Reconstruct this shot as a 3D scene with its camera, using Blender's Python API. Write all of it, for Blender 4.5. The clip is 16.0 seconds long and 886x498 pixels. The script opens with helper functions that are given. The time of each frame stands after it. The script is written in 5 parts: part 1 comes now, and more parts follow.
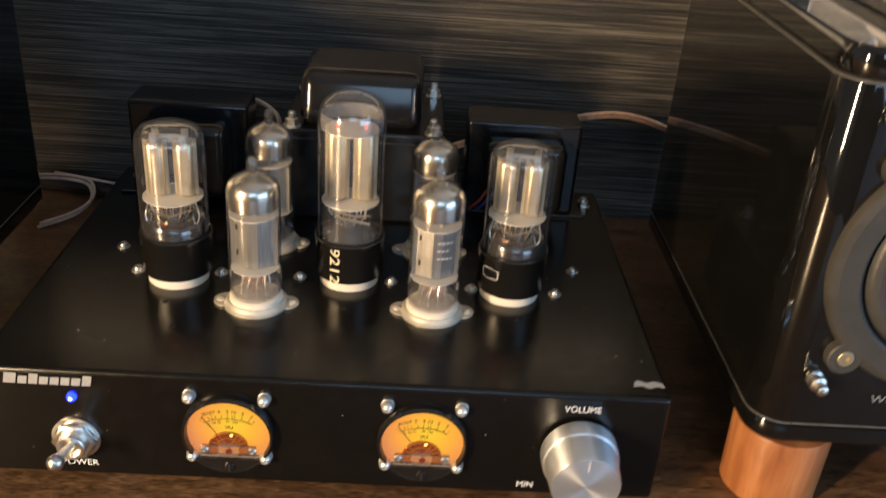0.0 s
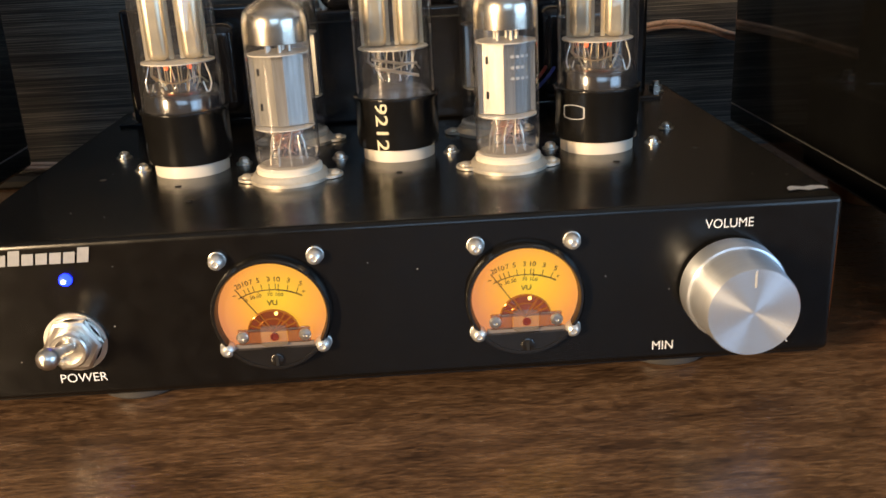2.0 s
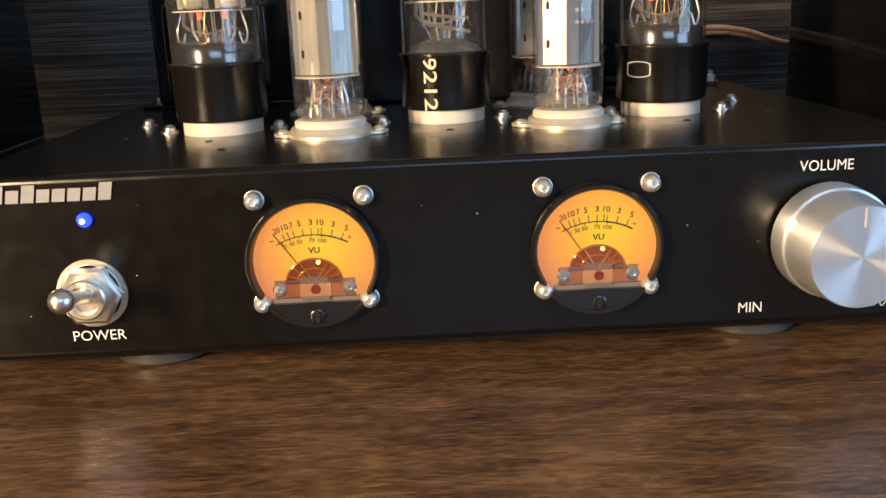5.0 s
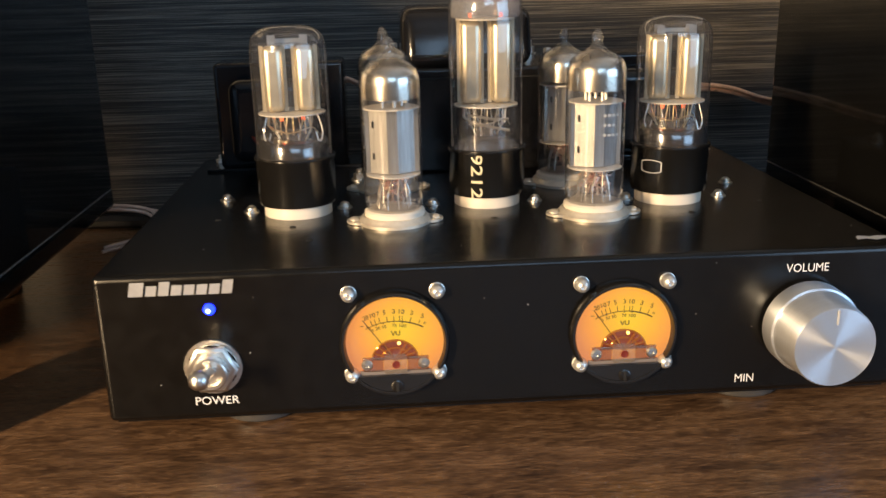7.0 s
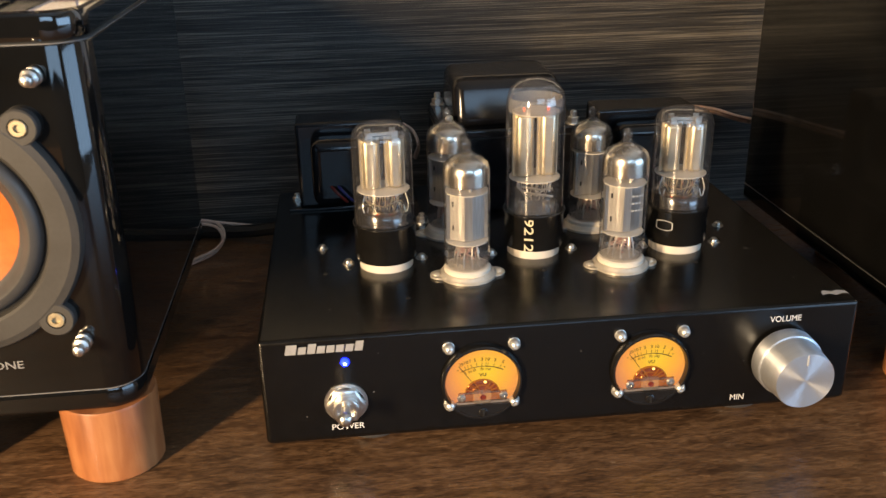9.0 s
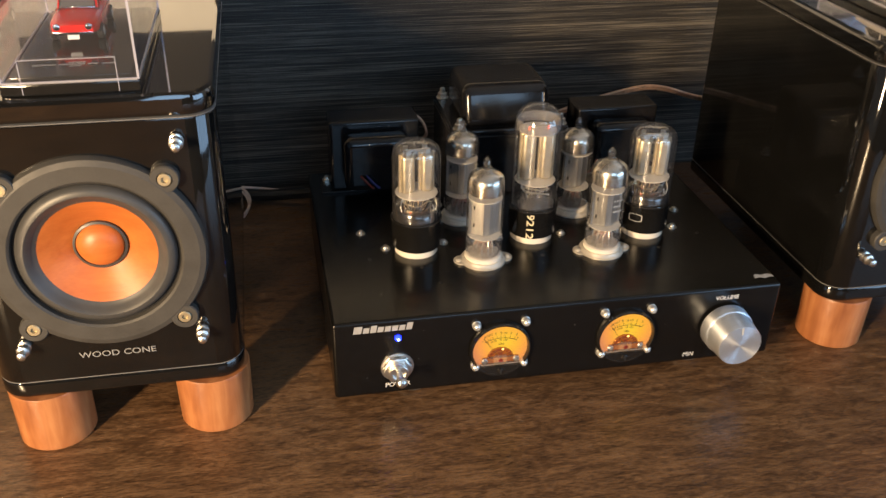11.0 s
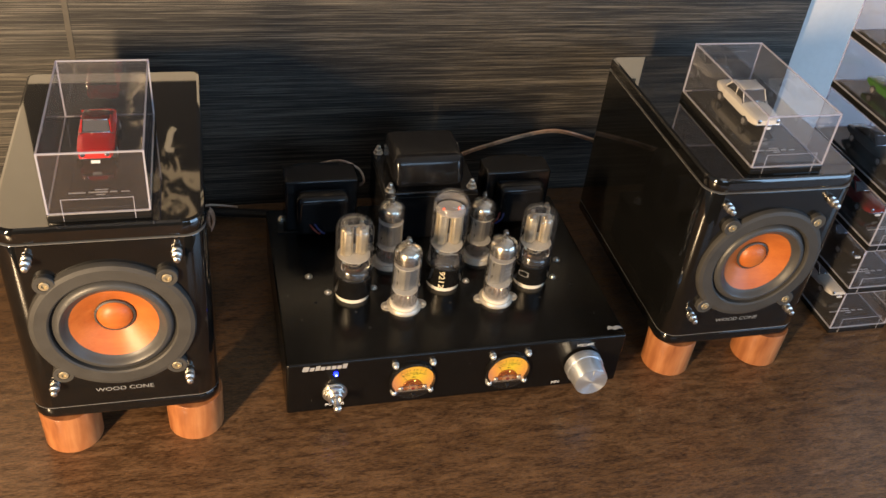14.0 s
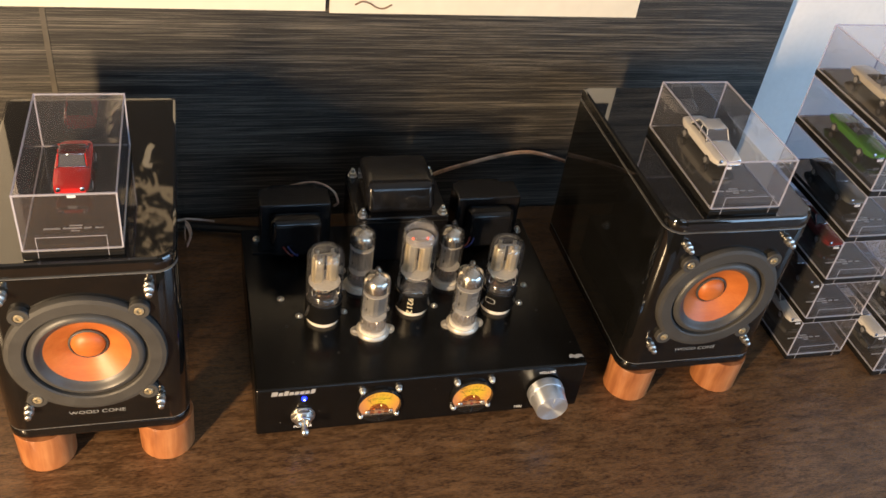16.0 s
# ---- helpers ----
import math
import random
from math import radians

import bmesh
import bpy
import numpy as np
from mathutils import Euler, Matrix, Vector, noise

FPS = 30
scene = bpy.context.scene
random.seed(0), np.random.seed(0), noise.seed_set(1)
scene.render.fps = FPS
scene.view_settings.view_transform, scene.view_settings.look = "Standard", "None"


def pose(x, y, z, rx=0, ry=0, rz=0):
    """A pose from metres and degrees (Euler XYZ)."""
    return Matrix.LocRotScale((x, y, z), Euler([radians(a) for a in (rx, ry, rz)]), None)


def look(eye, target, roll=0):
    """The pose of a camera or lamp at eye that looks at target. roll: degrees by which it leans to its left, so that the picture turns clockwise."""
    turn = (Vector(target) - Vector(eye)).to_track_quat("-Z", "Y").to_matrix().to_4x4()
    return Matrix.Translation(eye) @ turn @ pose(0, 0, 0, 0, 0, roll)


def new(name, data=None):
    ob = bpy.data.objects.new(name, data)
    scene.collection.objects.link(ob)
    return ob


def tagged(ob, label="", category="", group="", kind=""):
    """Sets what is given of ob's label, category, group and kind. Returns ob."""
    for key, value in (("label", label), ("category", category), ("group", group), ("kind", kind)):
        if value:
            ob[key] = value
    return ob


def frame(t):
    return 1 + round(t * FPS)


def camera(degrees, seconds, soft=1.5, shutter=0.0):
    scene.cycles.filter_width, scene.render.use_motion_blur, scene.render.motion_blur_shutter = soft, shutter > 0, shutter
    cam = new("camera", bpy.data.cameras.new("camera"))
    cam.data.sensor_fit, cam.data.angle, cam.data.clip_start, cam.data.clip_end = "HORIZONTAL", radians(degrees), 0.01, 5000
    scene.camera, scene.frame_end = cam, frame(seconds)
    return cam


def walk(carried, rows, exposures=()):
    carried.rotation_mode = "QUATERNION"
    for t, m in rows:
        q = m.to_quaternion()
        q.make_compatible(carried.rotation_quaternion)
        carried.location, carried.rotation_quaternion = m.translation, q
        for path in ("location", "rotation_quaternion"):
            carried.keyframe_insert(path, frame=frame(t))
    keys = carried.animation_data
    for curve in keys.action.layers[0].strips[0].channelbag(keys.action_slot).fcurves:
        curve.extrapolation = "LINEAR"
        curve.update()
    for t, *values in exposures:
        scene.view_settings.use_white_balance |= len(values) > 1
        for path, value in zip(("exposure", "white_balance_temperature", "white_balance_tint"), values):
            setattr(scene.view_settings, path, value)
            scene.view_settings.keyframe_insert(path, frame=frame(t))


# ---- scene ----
cam = camera(52.02, 16.0, shutter=0.5)
PATH = [
    (0, (0.02562, -0.25412, 0.23857), (0.10024, 1.51713, -0.68722), 4.305),
    (0.5, (0.02174, -0.25129, 0.19563), (0.07745, 1.55146, -0.66867), 1.606),
    (1, (0.01841, -0.24136, 0.16105), (0.06228, 1.58640, -0.64973), -0.657),
    (1.5, (0.01241, -0.22989, 0.14244), (0.05676, 1.62741, -0.59817), -2.115),
    (2, (0.00692, -0.22676, 0.12574), (0.05449, 1.65193, -0.55855), -2.880),
    (2.5, (0.00235, -0.22847, 0.11485), (0.05083, 1.66890, -0.51573), -3.171),
    (3, (0.00042, -0.22789, 0.10566), (0.05135, 1.67848, -0.49698), -3.181),
    (5.5, (-0.00854, -0.20981, 0.08632), (0.03939, 1.72113, -0.43250), -2.091),
    (6, (-0.01040, -0.21726, 0.09414), (0.05167, 1.71164, -0.43071), -1.821),
    (6.5, (-0.02198, -0.23415, 0.11248), (0.06196, 1.68722, -0.43639), -1.547),
    (7, (-0.03345, -0.25014, 0.13168), (0.07513, 1.66148, -0.44617), -1.363),
    (7.5, (-0.04688, -0.26173, 0.14711), (0.08508, 1.63632, -0.46934), -1.356),
    (8, (-0.05805, -0.27519, 0.16939), (0.10063, 1.60561, -0.49199), -1.348),
    (8.5, (-0.07085, -0.29252, 0.18969), (0.11379, 1.56786, -0.52088), -1.281),
    (9, (-0.08216, -0.30847, 0.21334), (0.11849, 1.52900, -0.55049), -1.170),
    (11.5, (-0.14654, -0.38121, 0.34086), (0.24266, 1.27540, -0.70994), 1.945),
    (12, (-0.14740, -0.39536, 0.37829), (0.27549, 1.22892, -0.70931), 2.779),
    (12.5, (-0.15490, -0.40824, 0.40393), (0.28784, 1.18920, -0.71507), 3.681),
    (13, (-0.15860, -0.41471, 0.42722), (0.29841, 1.15342, -0.72695), 4.743),
    (13.5, (-0.15380, -0.42335, 0.45578), (0.30883, 1.12138, -0.72734), 5.725),
    (14, (-0.15429, -0.42430, 0.47858), (0.31398, 1.09631, -0.73323), 6.759),
    (14.5, (-0.14745, -0.42635, 0.49710), (0.33192, 1.06899, -0.74151), 7.828),
    (15, (-0.14824, -0.42325, 0.51197), (0.33467, 1.05468, -0.74601), 8.527),
    (15.5, (-0.14543, -0.41675, 0.51735), (0.33991, 1.05314, -0.74909), 8.853),
    (16, (-0.14389, -0.41789, 0.51968), (0.34976, 1.06521, -0.72800), 8.854),
]
walk(cam, [(t, look(eye, target, roll)) for t, eye, target, roll in PATH])

# ---------------------------------------------------------------- world and lights
world = bpy.data.worlds.new("world")
scene.world = world
world.use_nodes = True
world.node_tree.nodes["Background"].inputs[0].default_value = (0.75, 0.85, 1.0, 1)
world.node_tree.nodes["Background"].inputs[1].default_value = 0.12


def lamp(name, kind, m, energy, color, **values):
    data = bpy.data.lights.new(name, kind)
    data.energy, data.color = energy, color
    if kind == "AREA":
        data.shape, data.size, data.size_y = "RECTANGLE", values["size"], values["size_y"]
    else:
        data.shadow_soft_size = values["size"]
    ob = new(name, data)
    ob.matrix_world = m
    return ob


LAMP = Vector((-0.80, -0.80, 0.33))
lamp("warm_room_lamp", "AREA", look(LAMP, (0.0, 0.1, 0.08)), 27.5, (1.0, 0.70, 0.40), size=0.06, size_y=0.32)
lamp("window_daylight", "AREA", look((1.72, -1.25, 0.45), (0.0, 0.1, 0.08)), 21.0, (0.43, 0.68, 1.0), size=1.6, size_y=0.9)
lamp("rear_window_daylight", "AREA", look((0.35, -2.58, 1.10), (0.0, 0.2, 0.1)), 12.5, (0.45, 0.70, 1.0), size=1.4, size_y=0.7)

# ---------------------------------------------------------------- materials


def nodes_of(name):
    m = bpy.data.materials.new(name)
    m.use_nodes = True
    nt = m.node_tree
    return m, nt, nt.nodes["Principled BSDF"]


def add(nt, kind, **values):
    n = nt.nodes.new(kind)
    for k, v in values.items():
        n.inputs[k.replace("_", " ")].default_value = v
    return n


def coords(nt, scale=(1, 1, 1)):
    tc = nt.nodes.new("ShaderNodeTexCoord")
    mp = nt.nodes.new("ShaderNodeMapping")
    mp.inputs["Scale"].default_value = scale
    nt.links.new(tc.outputs["Object"], mp.inputs["Vector"])
    return mp.outputs["Vector"]


def ramp(nt, fac, stops):
    r = nt.nodes.new("ShaderNodeValToRGB")
    while len(r.color_ramp.elements) < len(stops):
        r.color_ramp.elements.new(0.5)
    for e, (p, c) in zip(r.color_ramp.elements, stops):
        e.position, e.color = p, (*c, 1)
    nt.links.new(fac, r.inputs[0])
    return r.outputs[0]


def plain(name, color, rough=0.5, metal=0.0, vary=0.12, scale=120.0, bump=0.0, coat=0.0, spec=0.5):
    m, nt, b = nodes_of(name)
    n = add(nt, "ShaderNodeTexNoise", Scale=scale, Detail=4.0)
    nt.links.new(coords(nt), n.inputs["Vector"])
    n2 = add(nt, "ShaderNodeTexNoise", Scale=scale * 0.14, Detail=3.0)
    nt.links.new(coords(nt), n2.inputs["Vector"])
    mix = nt.nodes.new("ShaderNodeMath")
    mix.operation = "MULTIPLY_ADD"
    mix.inputs[1].default_value = 0.5
    half = nt.nodes.new("ShaderNodeMath")
    half.operation = "MULTIPLY"
    half.inputs[1].default_value = 0.5
    nt.links.new(n2.outputs["Fac"], half.inputs[0])
    nt.links.new(n.outputs["Fac"], mix.inputs[0])
    nt.links.new(half.outputs[0], mix.inputs[2])
    lo, hi = [c * (1 - vary) for c in color], [min(1, c * (1 + vary)) for c in color]
    nt.links.new(ramp(nt, mix.outputs[0], [(0.35, lo), (0.65, hi)]), b.inputs["Base Color"])
    rr = nt.nodes.new("ShaderNodeMapRange")
    rr.inputs["From Min"].default_value, rr.inputs["From Max"].default_value = 0.3, 0.7
    rr.inputs["To Min"].default_value, rr.inputs["To Max"].default_value = rough * 0.85, min(1, rough * 1.15)
    nt.links.new(n2.outputs["Fac"], rr.inputs["Value"])
    nt.links.new(rr.outputs[0], b.inputs["Roughness"])
    b.inputs["Metallic"].default_value = metal
    b.inputs["Coat Weight"].default_value = coat
    b.inputs["Specular IOR Level"].default_value = spec
    if bump:
        bp = add(nt, "ShaderNodeBump", Strength=bump, Distance=0.0004)
        nt.links.new(n.outputs["Fac"], bp.inputs["Height"])
        nt.links.new(bp.outputs[0], b.inputs["Normal"])
    return m


def grained(name, dark, light, along, across, rough, bump, stops=(0.3, 0.5, 0.7), blotch=0.5, spec=0.5, depth=0.0006):
    """Wood: streaks stretched along x, in two widths, and soft blotches."""
    m, nt, b = nodes_of(name)
    fine = add(nt, "ShaderNodeTexNoise", Scale=1.0, Detail=6.0, Roughness=0.65, Distortion=0.15)
    nt.links.new(coords(nt, (along, across, across)), fine.inputs["Vector"])
    wide = add(nt, "ShaderNodeTexNoise", Scale=1.0, Detail=3.0, Distortion=0.6)
    nt.links.new(coords(nt, (along * 0.4, across * 0.14, across * 0.14)), wide.inputs["Vector"])
    mx = nt.nodes.new("ShaderNodeMix")
    mx.inputs[0].default_value = blotch
    nt.links.new(fine.outputs["Fac"], mx.inputs[2])
    nt.links.new(wide.outputs["Fac"], mx.inputs[3])
    mid = [(p + q) / 2 for p, q in zip(dark, light)]
    nt.links.new(ramp(nt, mx.outputs[0], list(zip(stops, (dark, mid, light)))), b.inputs["Base Color"])
    rr = nt.nodes.new("ShaderNodeMapRange")
    rr.inputs["To Min"].default_value, rr.inputs["To Max"].default_value = rough * 0.8, min(1, rough * 1.2)
    nt.links.new(fine.outputs["Fac"], rr.inputs["Value"])
    nt.links.new(rr.outputs[0], b.inputs["Roughness"])
    b.inputs["Specular IOR Level"].default_value = spec
    bp = add(nt, "ShaderNodeBump", Strength=bump, Distance=depth)
    nt.links.new(fine.outputs["Fac"], bp.inputs["Height"])
    nt.links.new(bp.outputs[0], b.inputs["Normal"])
    return m


def clear(name, tint, ior=1.45, rough=0.02, haze=0.0):
    """A thin clear sheet: see-through, with the gloss of its surface and a little haze."""
    m, nt, b = nodes_of(name)
    nt.nodes.remove(b)
    out = nt.nodes["Material Output"]
    tr = nt.nodes.new("ShaderNodeBsdfTransparent")
    tr.inputs[0].default_value = (*tint, 1)
    gl = nt.nodes.new("ShaderNodeBsdfGlossy")
    gl.inputs["Roughness"].default_value = rough
    lw = nt.nodes.new("ShaderNodeLayerWeight")
    lw.inputs["Blend"].default_value = 0.5
    pw = nt.nodes.new("ShaderNodeMath")
    pw.operation = "POWER"
    pw.inputs[1].default_value = 2.8
    nt.links.new(lw.outputs["Facing"], pw.inputs[0])
    f0 = ((ior - 1) / (ior + 1)) ** 2 * 1.9
    fr = nt.nodes.new("ShaderNodeMath")
    fr.operation = "MULTIPLY_ADD"
    fr.inputs[1].default_value, fr.inputs[2].default_value = 0.85 - f0, f0
    nt.links.new(pw.outputs[0], fr.inputs[0])
    mx = nt.nodes.new("ShaderNodeMixShader")
    nt.links.new(fr.outputs[0], mx.inputs[0])
    nt.links.new(tr.outputs[0], mx.inputs[1])
    nt.links.new(gl.outputs[0], mx.inputs[2])
    last = mx.outputs[0]
    if haze:
        df = nt.nodes.new("ShaderNodeBsdfDiffuse")
        df.inputs[0].default_value = (0.8, 0.8, 0.85, 1)
        m2 = nt.nodes.new("ShaderNodeMixShader")
        m2.inputs[0].default_value = haze
        nt.links.new(last, m2.inputs[1])
        nt.links.new(df.outputs[0], m2.inputs[2])
        last = m2.outputs[0]
    nt.links.new(last, out.inputs[0])
    return m


def glow(name, color, strength):
    m, nt, b = nodes_of(name)
    b.inputs["Base Color"].default_value = (*color, 1)
    b.inputs["Emission Color"].default_value = (*color, 1)
    b.inputs["Emission Strength"].default_value = strength
    return m


def dial_material():
    """A back-lit dial: brightest over the little bulb at its foot, orange towards the rim."""
    m, nt, b = nodes_of("backlit_dial")
    tc = nt.nodes.new("ShaderNodeTexCoord")
    dist = nt.nodes.new("ShaderNodeVectorMath")
    dist.operation = "DISTANCE"
    dist.inputs[1].default_value = (0.0022, -0.0006, 0.0040)
    nt.links.new(tc.outputs["Object"], dist.inputs[0])
    rr = nt.nodes.new("ShaderNodeMapRange")
    rr.inputs["From Max"].default_value = 0.0172
    nt.links.new(dist.outputs["Value"], rr.inputs["Value"])
    c = ramp(nt, rr.outputs[0], [(0.08, (1.0, 0.60, 0.022)), (0.42, (1.0, 0.47, 0.030)), (0.74, (0.95, 0.34, 0.055)), (1.0, (0.74, 0.25, 0.085))])
    b.inputs["Base Color"].default_value = (0.03, 0.015, 0.008, 1)
    nt.links.new(c, b.inputs["Emission Color"])
    b.inputs["Emission Strength"].default_value = 1.03
    return m


def plate_material():
    """Grey carbonised anode plate, streaked upwards."""
    m, nt, b = nodes_of("anode_plate")
    n = add(nt, "ShaderNodeTexNoise", Scale=1.0, Detail=3.0)
    nt.links.new(coords(nt, (900, 900, 60)), n.inputs["Vector"])
    nt.links.new(ramp(nt, n.outputs["Fac"], [(0.3, (0.32, 0.315, 0.30)), (0.7, (0.46, 0.45, 0.43))]), b.inputs["Base Color"])
    b.inputs["Metallic"].default_value, b.inputs["Roughness"].default_value = 0.80, 0.36
    return m


def brushed(name, color, rough, rings):
    """Turned aluminium: fine rings round the y axis, with a fan of light across the face."""
    m, nt, b = nodes_of(name)
    tc = nt.nodes.new("ShaderNodeTexCoord")
    sep = nt.nodes.new("ShaderNodeSeparateXYZ")
    nt.links.new(tc.outputs["Object"], sep.inputs[0])
    cmb = nt.nodes.new("ShaderNodeCombineXYZ")
    nt.links.new(sep.outputs["X"], cmb.inputs["X"])
    nt.links.new(sep.outputs["Z"], cmb.inputs["Y"])
    ln = nt.nodes.new("ShaderNodeVectorMath")
    ln.operation = "LENGTH"
    nt.links.new(cmb.outputs[0], ln.inputs[0])
    n = add(nt, "ShaderNodeTexNoise", Scale=rings, Detail=2.0)
    n.noise_dimensions = "1D"
    nt.links.new(ln.outputs["Value"], n.inputs["W"])
    nt.links.new(ramp(nt, n.outputs["Fac"], [(0.3, [c * 0.95 for c in color]), (0.7, color)]), b.inputs["Base Color"])
    b.inputs["Metallic"].default_value, b.inputs["Roughness"].default_value = 0.85, rough
    tan = nt.nodes.new("ShaderNodeTangent")
    tan.direction_type, tan.axis = "RADIAL", "Y"
    nt.links.new(tan.outputs[0], b.inputs["Tangent"])
    b.inputs["Anisotropic"].default_value = 0.85
    b.inputs["Anisotropic Rotation"].default_value = 0.25
    bp = add(nt, "ShaderNodeBump", Strength=0.05, Distance=0.0001)
    nt.links.new(n.outputs["Fac"], bp.inputs["Height"])
    nt.links.new(bp.outputs[0], b.inputs["Normal"])
    return m




def desk_material():
    """Dark walnut laminate: short pores, streaks and slow clouds along x."""
    m, nt, b = nodes_of("walnut_laminate")
    pores = add(nt, "ShaderNodeTexNoise", Scale=1.0, Detail=3.0, Roughness=0.6)
    nt.links.new(coords(nt, (230, 1150, 1150)), pores.inputs["Vector"])
    streak = add(nt, "ShaderNodeTexNoise", Scale=1.0, Detail=5.0, Roughness=0.65, Distortion=0.4)
    nt.links.new(coords(nt, (48, 230, 230)), streak.inputs["Vector"])
    cloud = add(nt, "ShaderNodeTexNoise", Scale=1.0, Detail=3.0, Distortion=1.2)
    nt.links.new(coords(nt, (15, 44, 44)), cloud.inputs["Vector"])
    m1 = nt.nodes.new("ShaderNodeMix")
    m1.inputs[0].default_value = 0.52
    nt.links.new(streak.outputs["Fac"], m1.inputs[2])
    nt.links.new(pores.outputs["Fac"], m1.inputs[3])
    m2 = nt.nodes.new("ShaderNodeMix")
    m2.inputs[0].default_value = 0.16
    nt.links.new(m1.outputs[0], m2.inputs[2])
    nt.links.new(cloud.outputs["Fac"], m2.inputs[3])
    fleck = add(nt, "ShaderNodeTexNoise", Scale=1.0, Detail=2.0, Distortion=1.6)
    nt.links.new(coords(nt, (38, 150, 150)), fleck.inputs["Vector"])
    lines = ramp(nt, fleck.outputs["Fac"], [(0.455, (1, 1, 1)), (0.485, (0.50, 0.48, 0.45)), (0.50, (0.95, 0.95, 0.95)), (0.56, (1, 1, 1))])
    sparse = add(nt, "ShaderNodeTexNoise", Scale=26.0, Detail=1.0)
    nt.links.new(coords(nt), sparse.inputs["Vector"])
    where = ramp(nt, sparse.outputs["Fac"], [(0.48, (0, 0, 0)), (0.60, (1, 1, 1))])
    dark = nt.nodes.new("ShaderNodeMix")
    dark.data_type, dark.blend_type = "RGBA", "MULTIPLY"
    nt.links.new(where, dark.inputs[0])
    nt.links.new(lines, dark.inputs[7])
    nt.links.new(dark.outputs[2], b.inputs["Base Color"])
    nt.links.new(ramp(nt, m2.outputs[0], [(0.38, (0.031, 0.0155, 0.0078)), (0.49, (0.112, 0.060, 0.029)), (0.62, (0.250, 0.143, 0.072))]), dark.inputs[6])
    rr = nt.nodes.new("ShaderNodeMapRange")
    rr.inputs["From Min"].default_value, rr.inputs["From Max"].default_value = 0.35, 0.65
    rr.inputs["To Min"].default_value, rr.inputs["To Max"].default_value = 0.40, 0.22
    nt.links.new(m1.outputs[0], rr.inputs["Value"])
    nt.links.new(rr.outputs[0], b.inputs["Roughness"])
    bp = add(nt, "ShaderNodeBump", Strength=0.35, Distance=0.0003)
    nt.links.new(m1.outputs[0], bp.inputs["Height"])
    nt.links.new(bp.outputs[0], b.inputs["Normal"])
    return m


def panel_material():
    """Charcoal wood print: long horizontal streaks in three widths, with shallow grooves."""
    m, nt, b = nodes_of("charcoal_wood_panel")
    layers = []
    for along, across, detail in ((14, 1900, 3.0), (8, 760, 5.0), (2.6, 150, 3.0)):
        n = add(nt, "ShaderNodeTexNoise", Scale=1.0, Detail=detail, Roughness=0.70, Distortion=0.08)
        nt.links.new(coords(nt, (along, across, across)), n.inputs["Vector"])
        layers.append(n.outputs["Fac"])
    m1 = nt.nodes.new("ShaderNodeMix")
    m1.inputs[0].default_value = 0.45
    nt.links.new(layers[0], m1.inputs[2])
    nt.links.new(layers[1], m1.inputs[3])
    m2 = nt.nodes.new("ShaderNodeMix")
    m2.inputs[0].default_value = 0.20
    nt.links.new(m1.outputs[0], m2.inputs[2])
    nt.links.new(layers[2], m2.inputs[3])
    nt.links.new(ramp(nt, m2.outputs[0], [(0.42, (0.006, 0.006, 0.007)), (0.50, (0.036, 0.033, 0.029)), (0.59, (0.175, 0.157, 0.128))]), b.inputs["Base Color"])
    rr = nt.nodes.new("ShaderNodeMapRange")
    rr.inputs["From Min"].default_value, rr.inputs["From Max"].default_value = 0.38, 0.62
    rr.inputs["To Min"].default_value, rr.inputs["To Max"].default_value = 0.55, 0.38
    nt.links.new(m2.outputs[0], rr.inputs["Value"])
    nt.links.new(rr.outputs[0], b.inputs["Roughness"])
    bp = add(nt, "ShaderNodeBump", Strength=0.8, Distance=0.0007)
    nt.links.new(m2.outputs[0], bp.inputs["Height"])
    nt.links.new(bp.outputs[0], b.inputs["Normal"])
    return m


M_DESK = desk_material()
M_PANEL = panel_material()
M_PAINT = plain("white_wall_paint", (0.85, 0.85, 0.84), 0.7, vary=0.03, scale=200, bump=0.1)
# Tones of the unseen room shell, chosen to set bounced light and reflections.
M_ROOM = plain("unseen_wall_beige", (0.46, 0.43, 0.38), 0.7, vary=0.04, scale=60)
M_DIM = plain("unseen_wall_dark_brown", (0.16, 0.14, 0.12), 0.7, vary=0.04, scale=60)
M_CEIL = plain("unseen_ceiling_white", (0.74, 0.73, 0.71), 0.8, vary=0.03, scale=60)
M_FLOOR = plain("dull_floor", (0.10, 0.08, 0.06), 0.6)
M_PAPER = plain("cream_paper", (0.80, 0.74, 0.60), 0.7, vary=0.05, scale=60)
M_DARKPRINT = plain("dark_picture_print", (0.025, 0.022, 0.020), 0.5, vary=0.4, scale=25)
M_INK = plain("brown_ink", (0.22, 0.14, 0.09), 0.6)
M_BLACK = plain("black_powder_coat", (0.0042, 0.0039, 0.0036), 0.23, vary=0.18, scale=1400, bump=0.015, spec=0.44)
M_GLOSS = plain("piano_black_lacquer", (0.006, 0.006, 0.006), 0.07, vary=0.2, scale=60, coat=0.6)


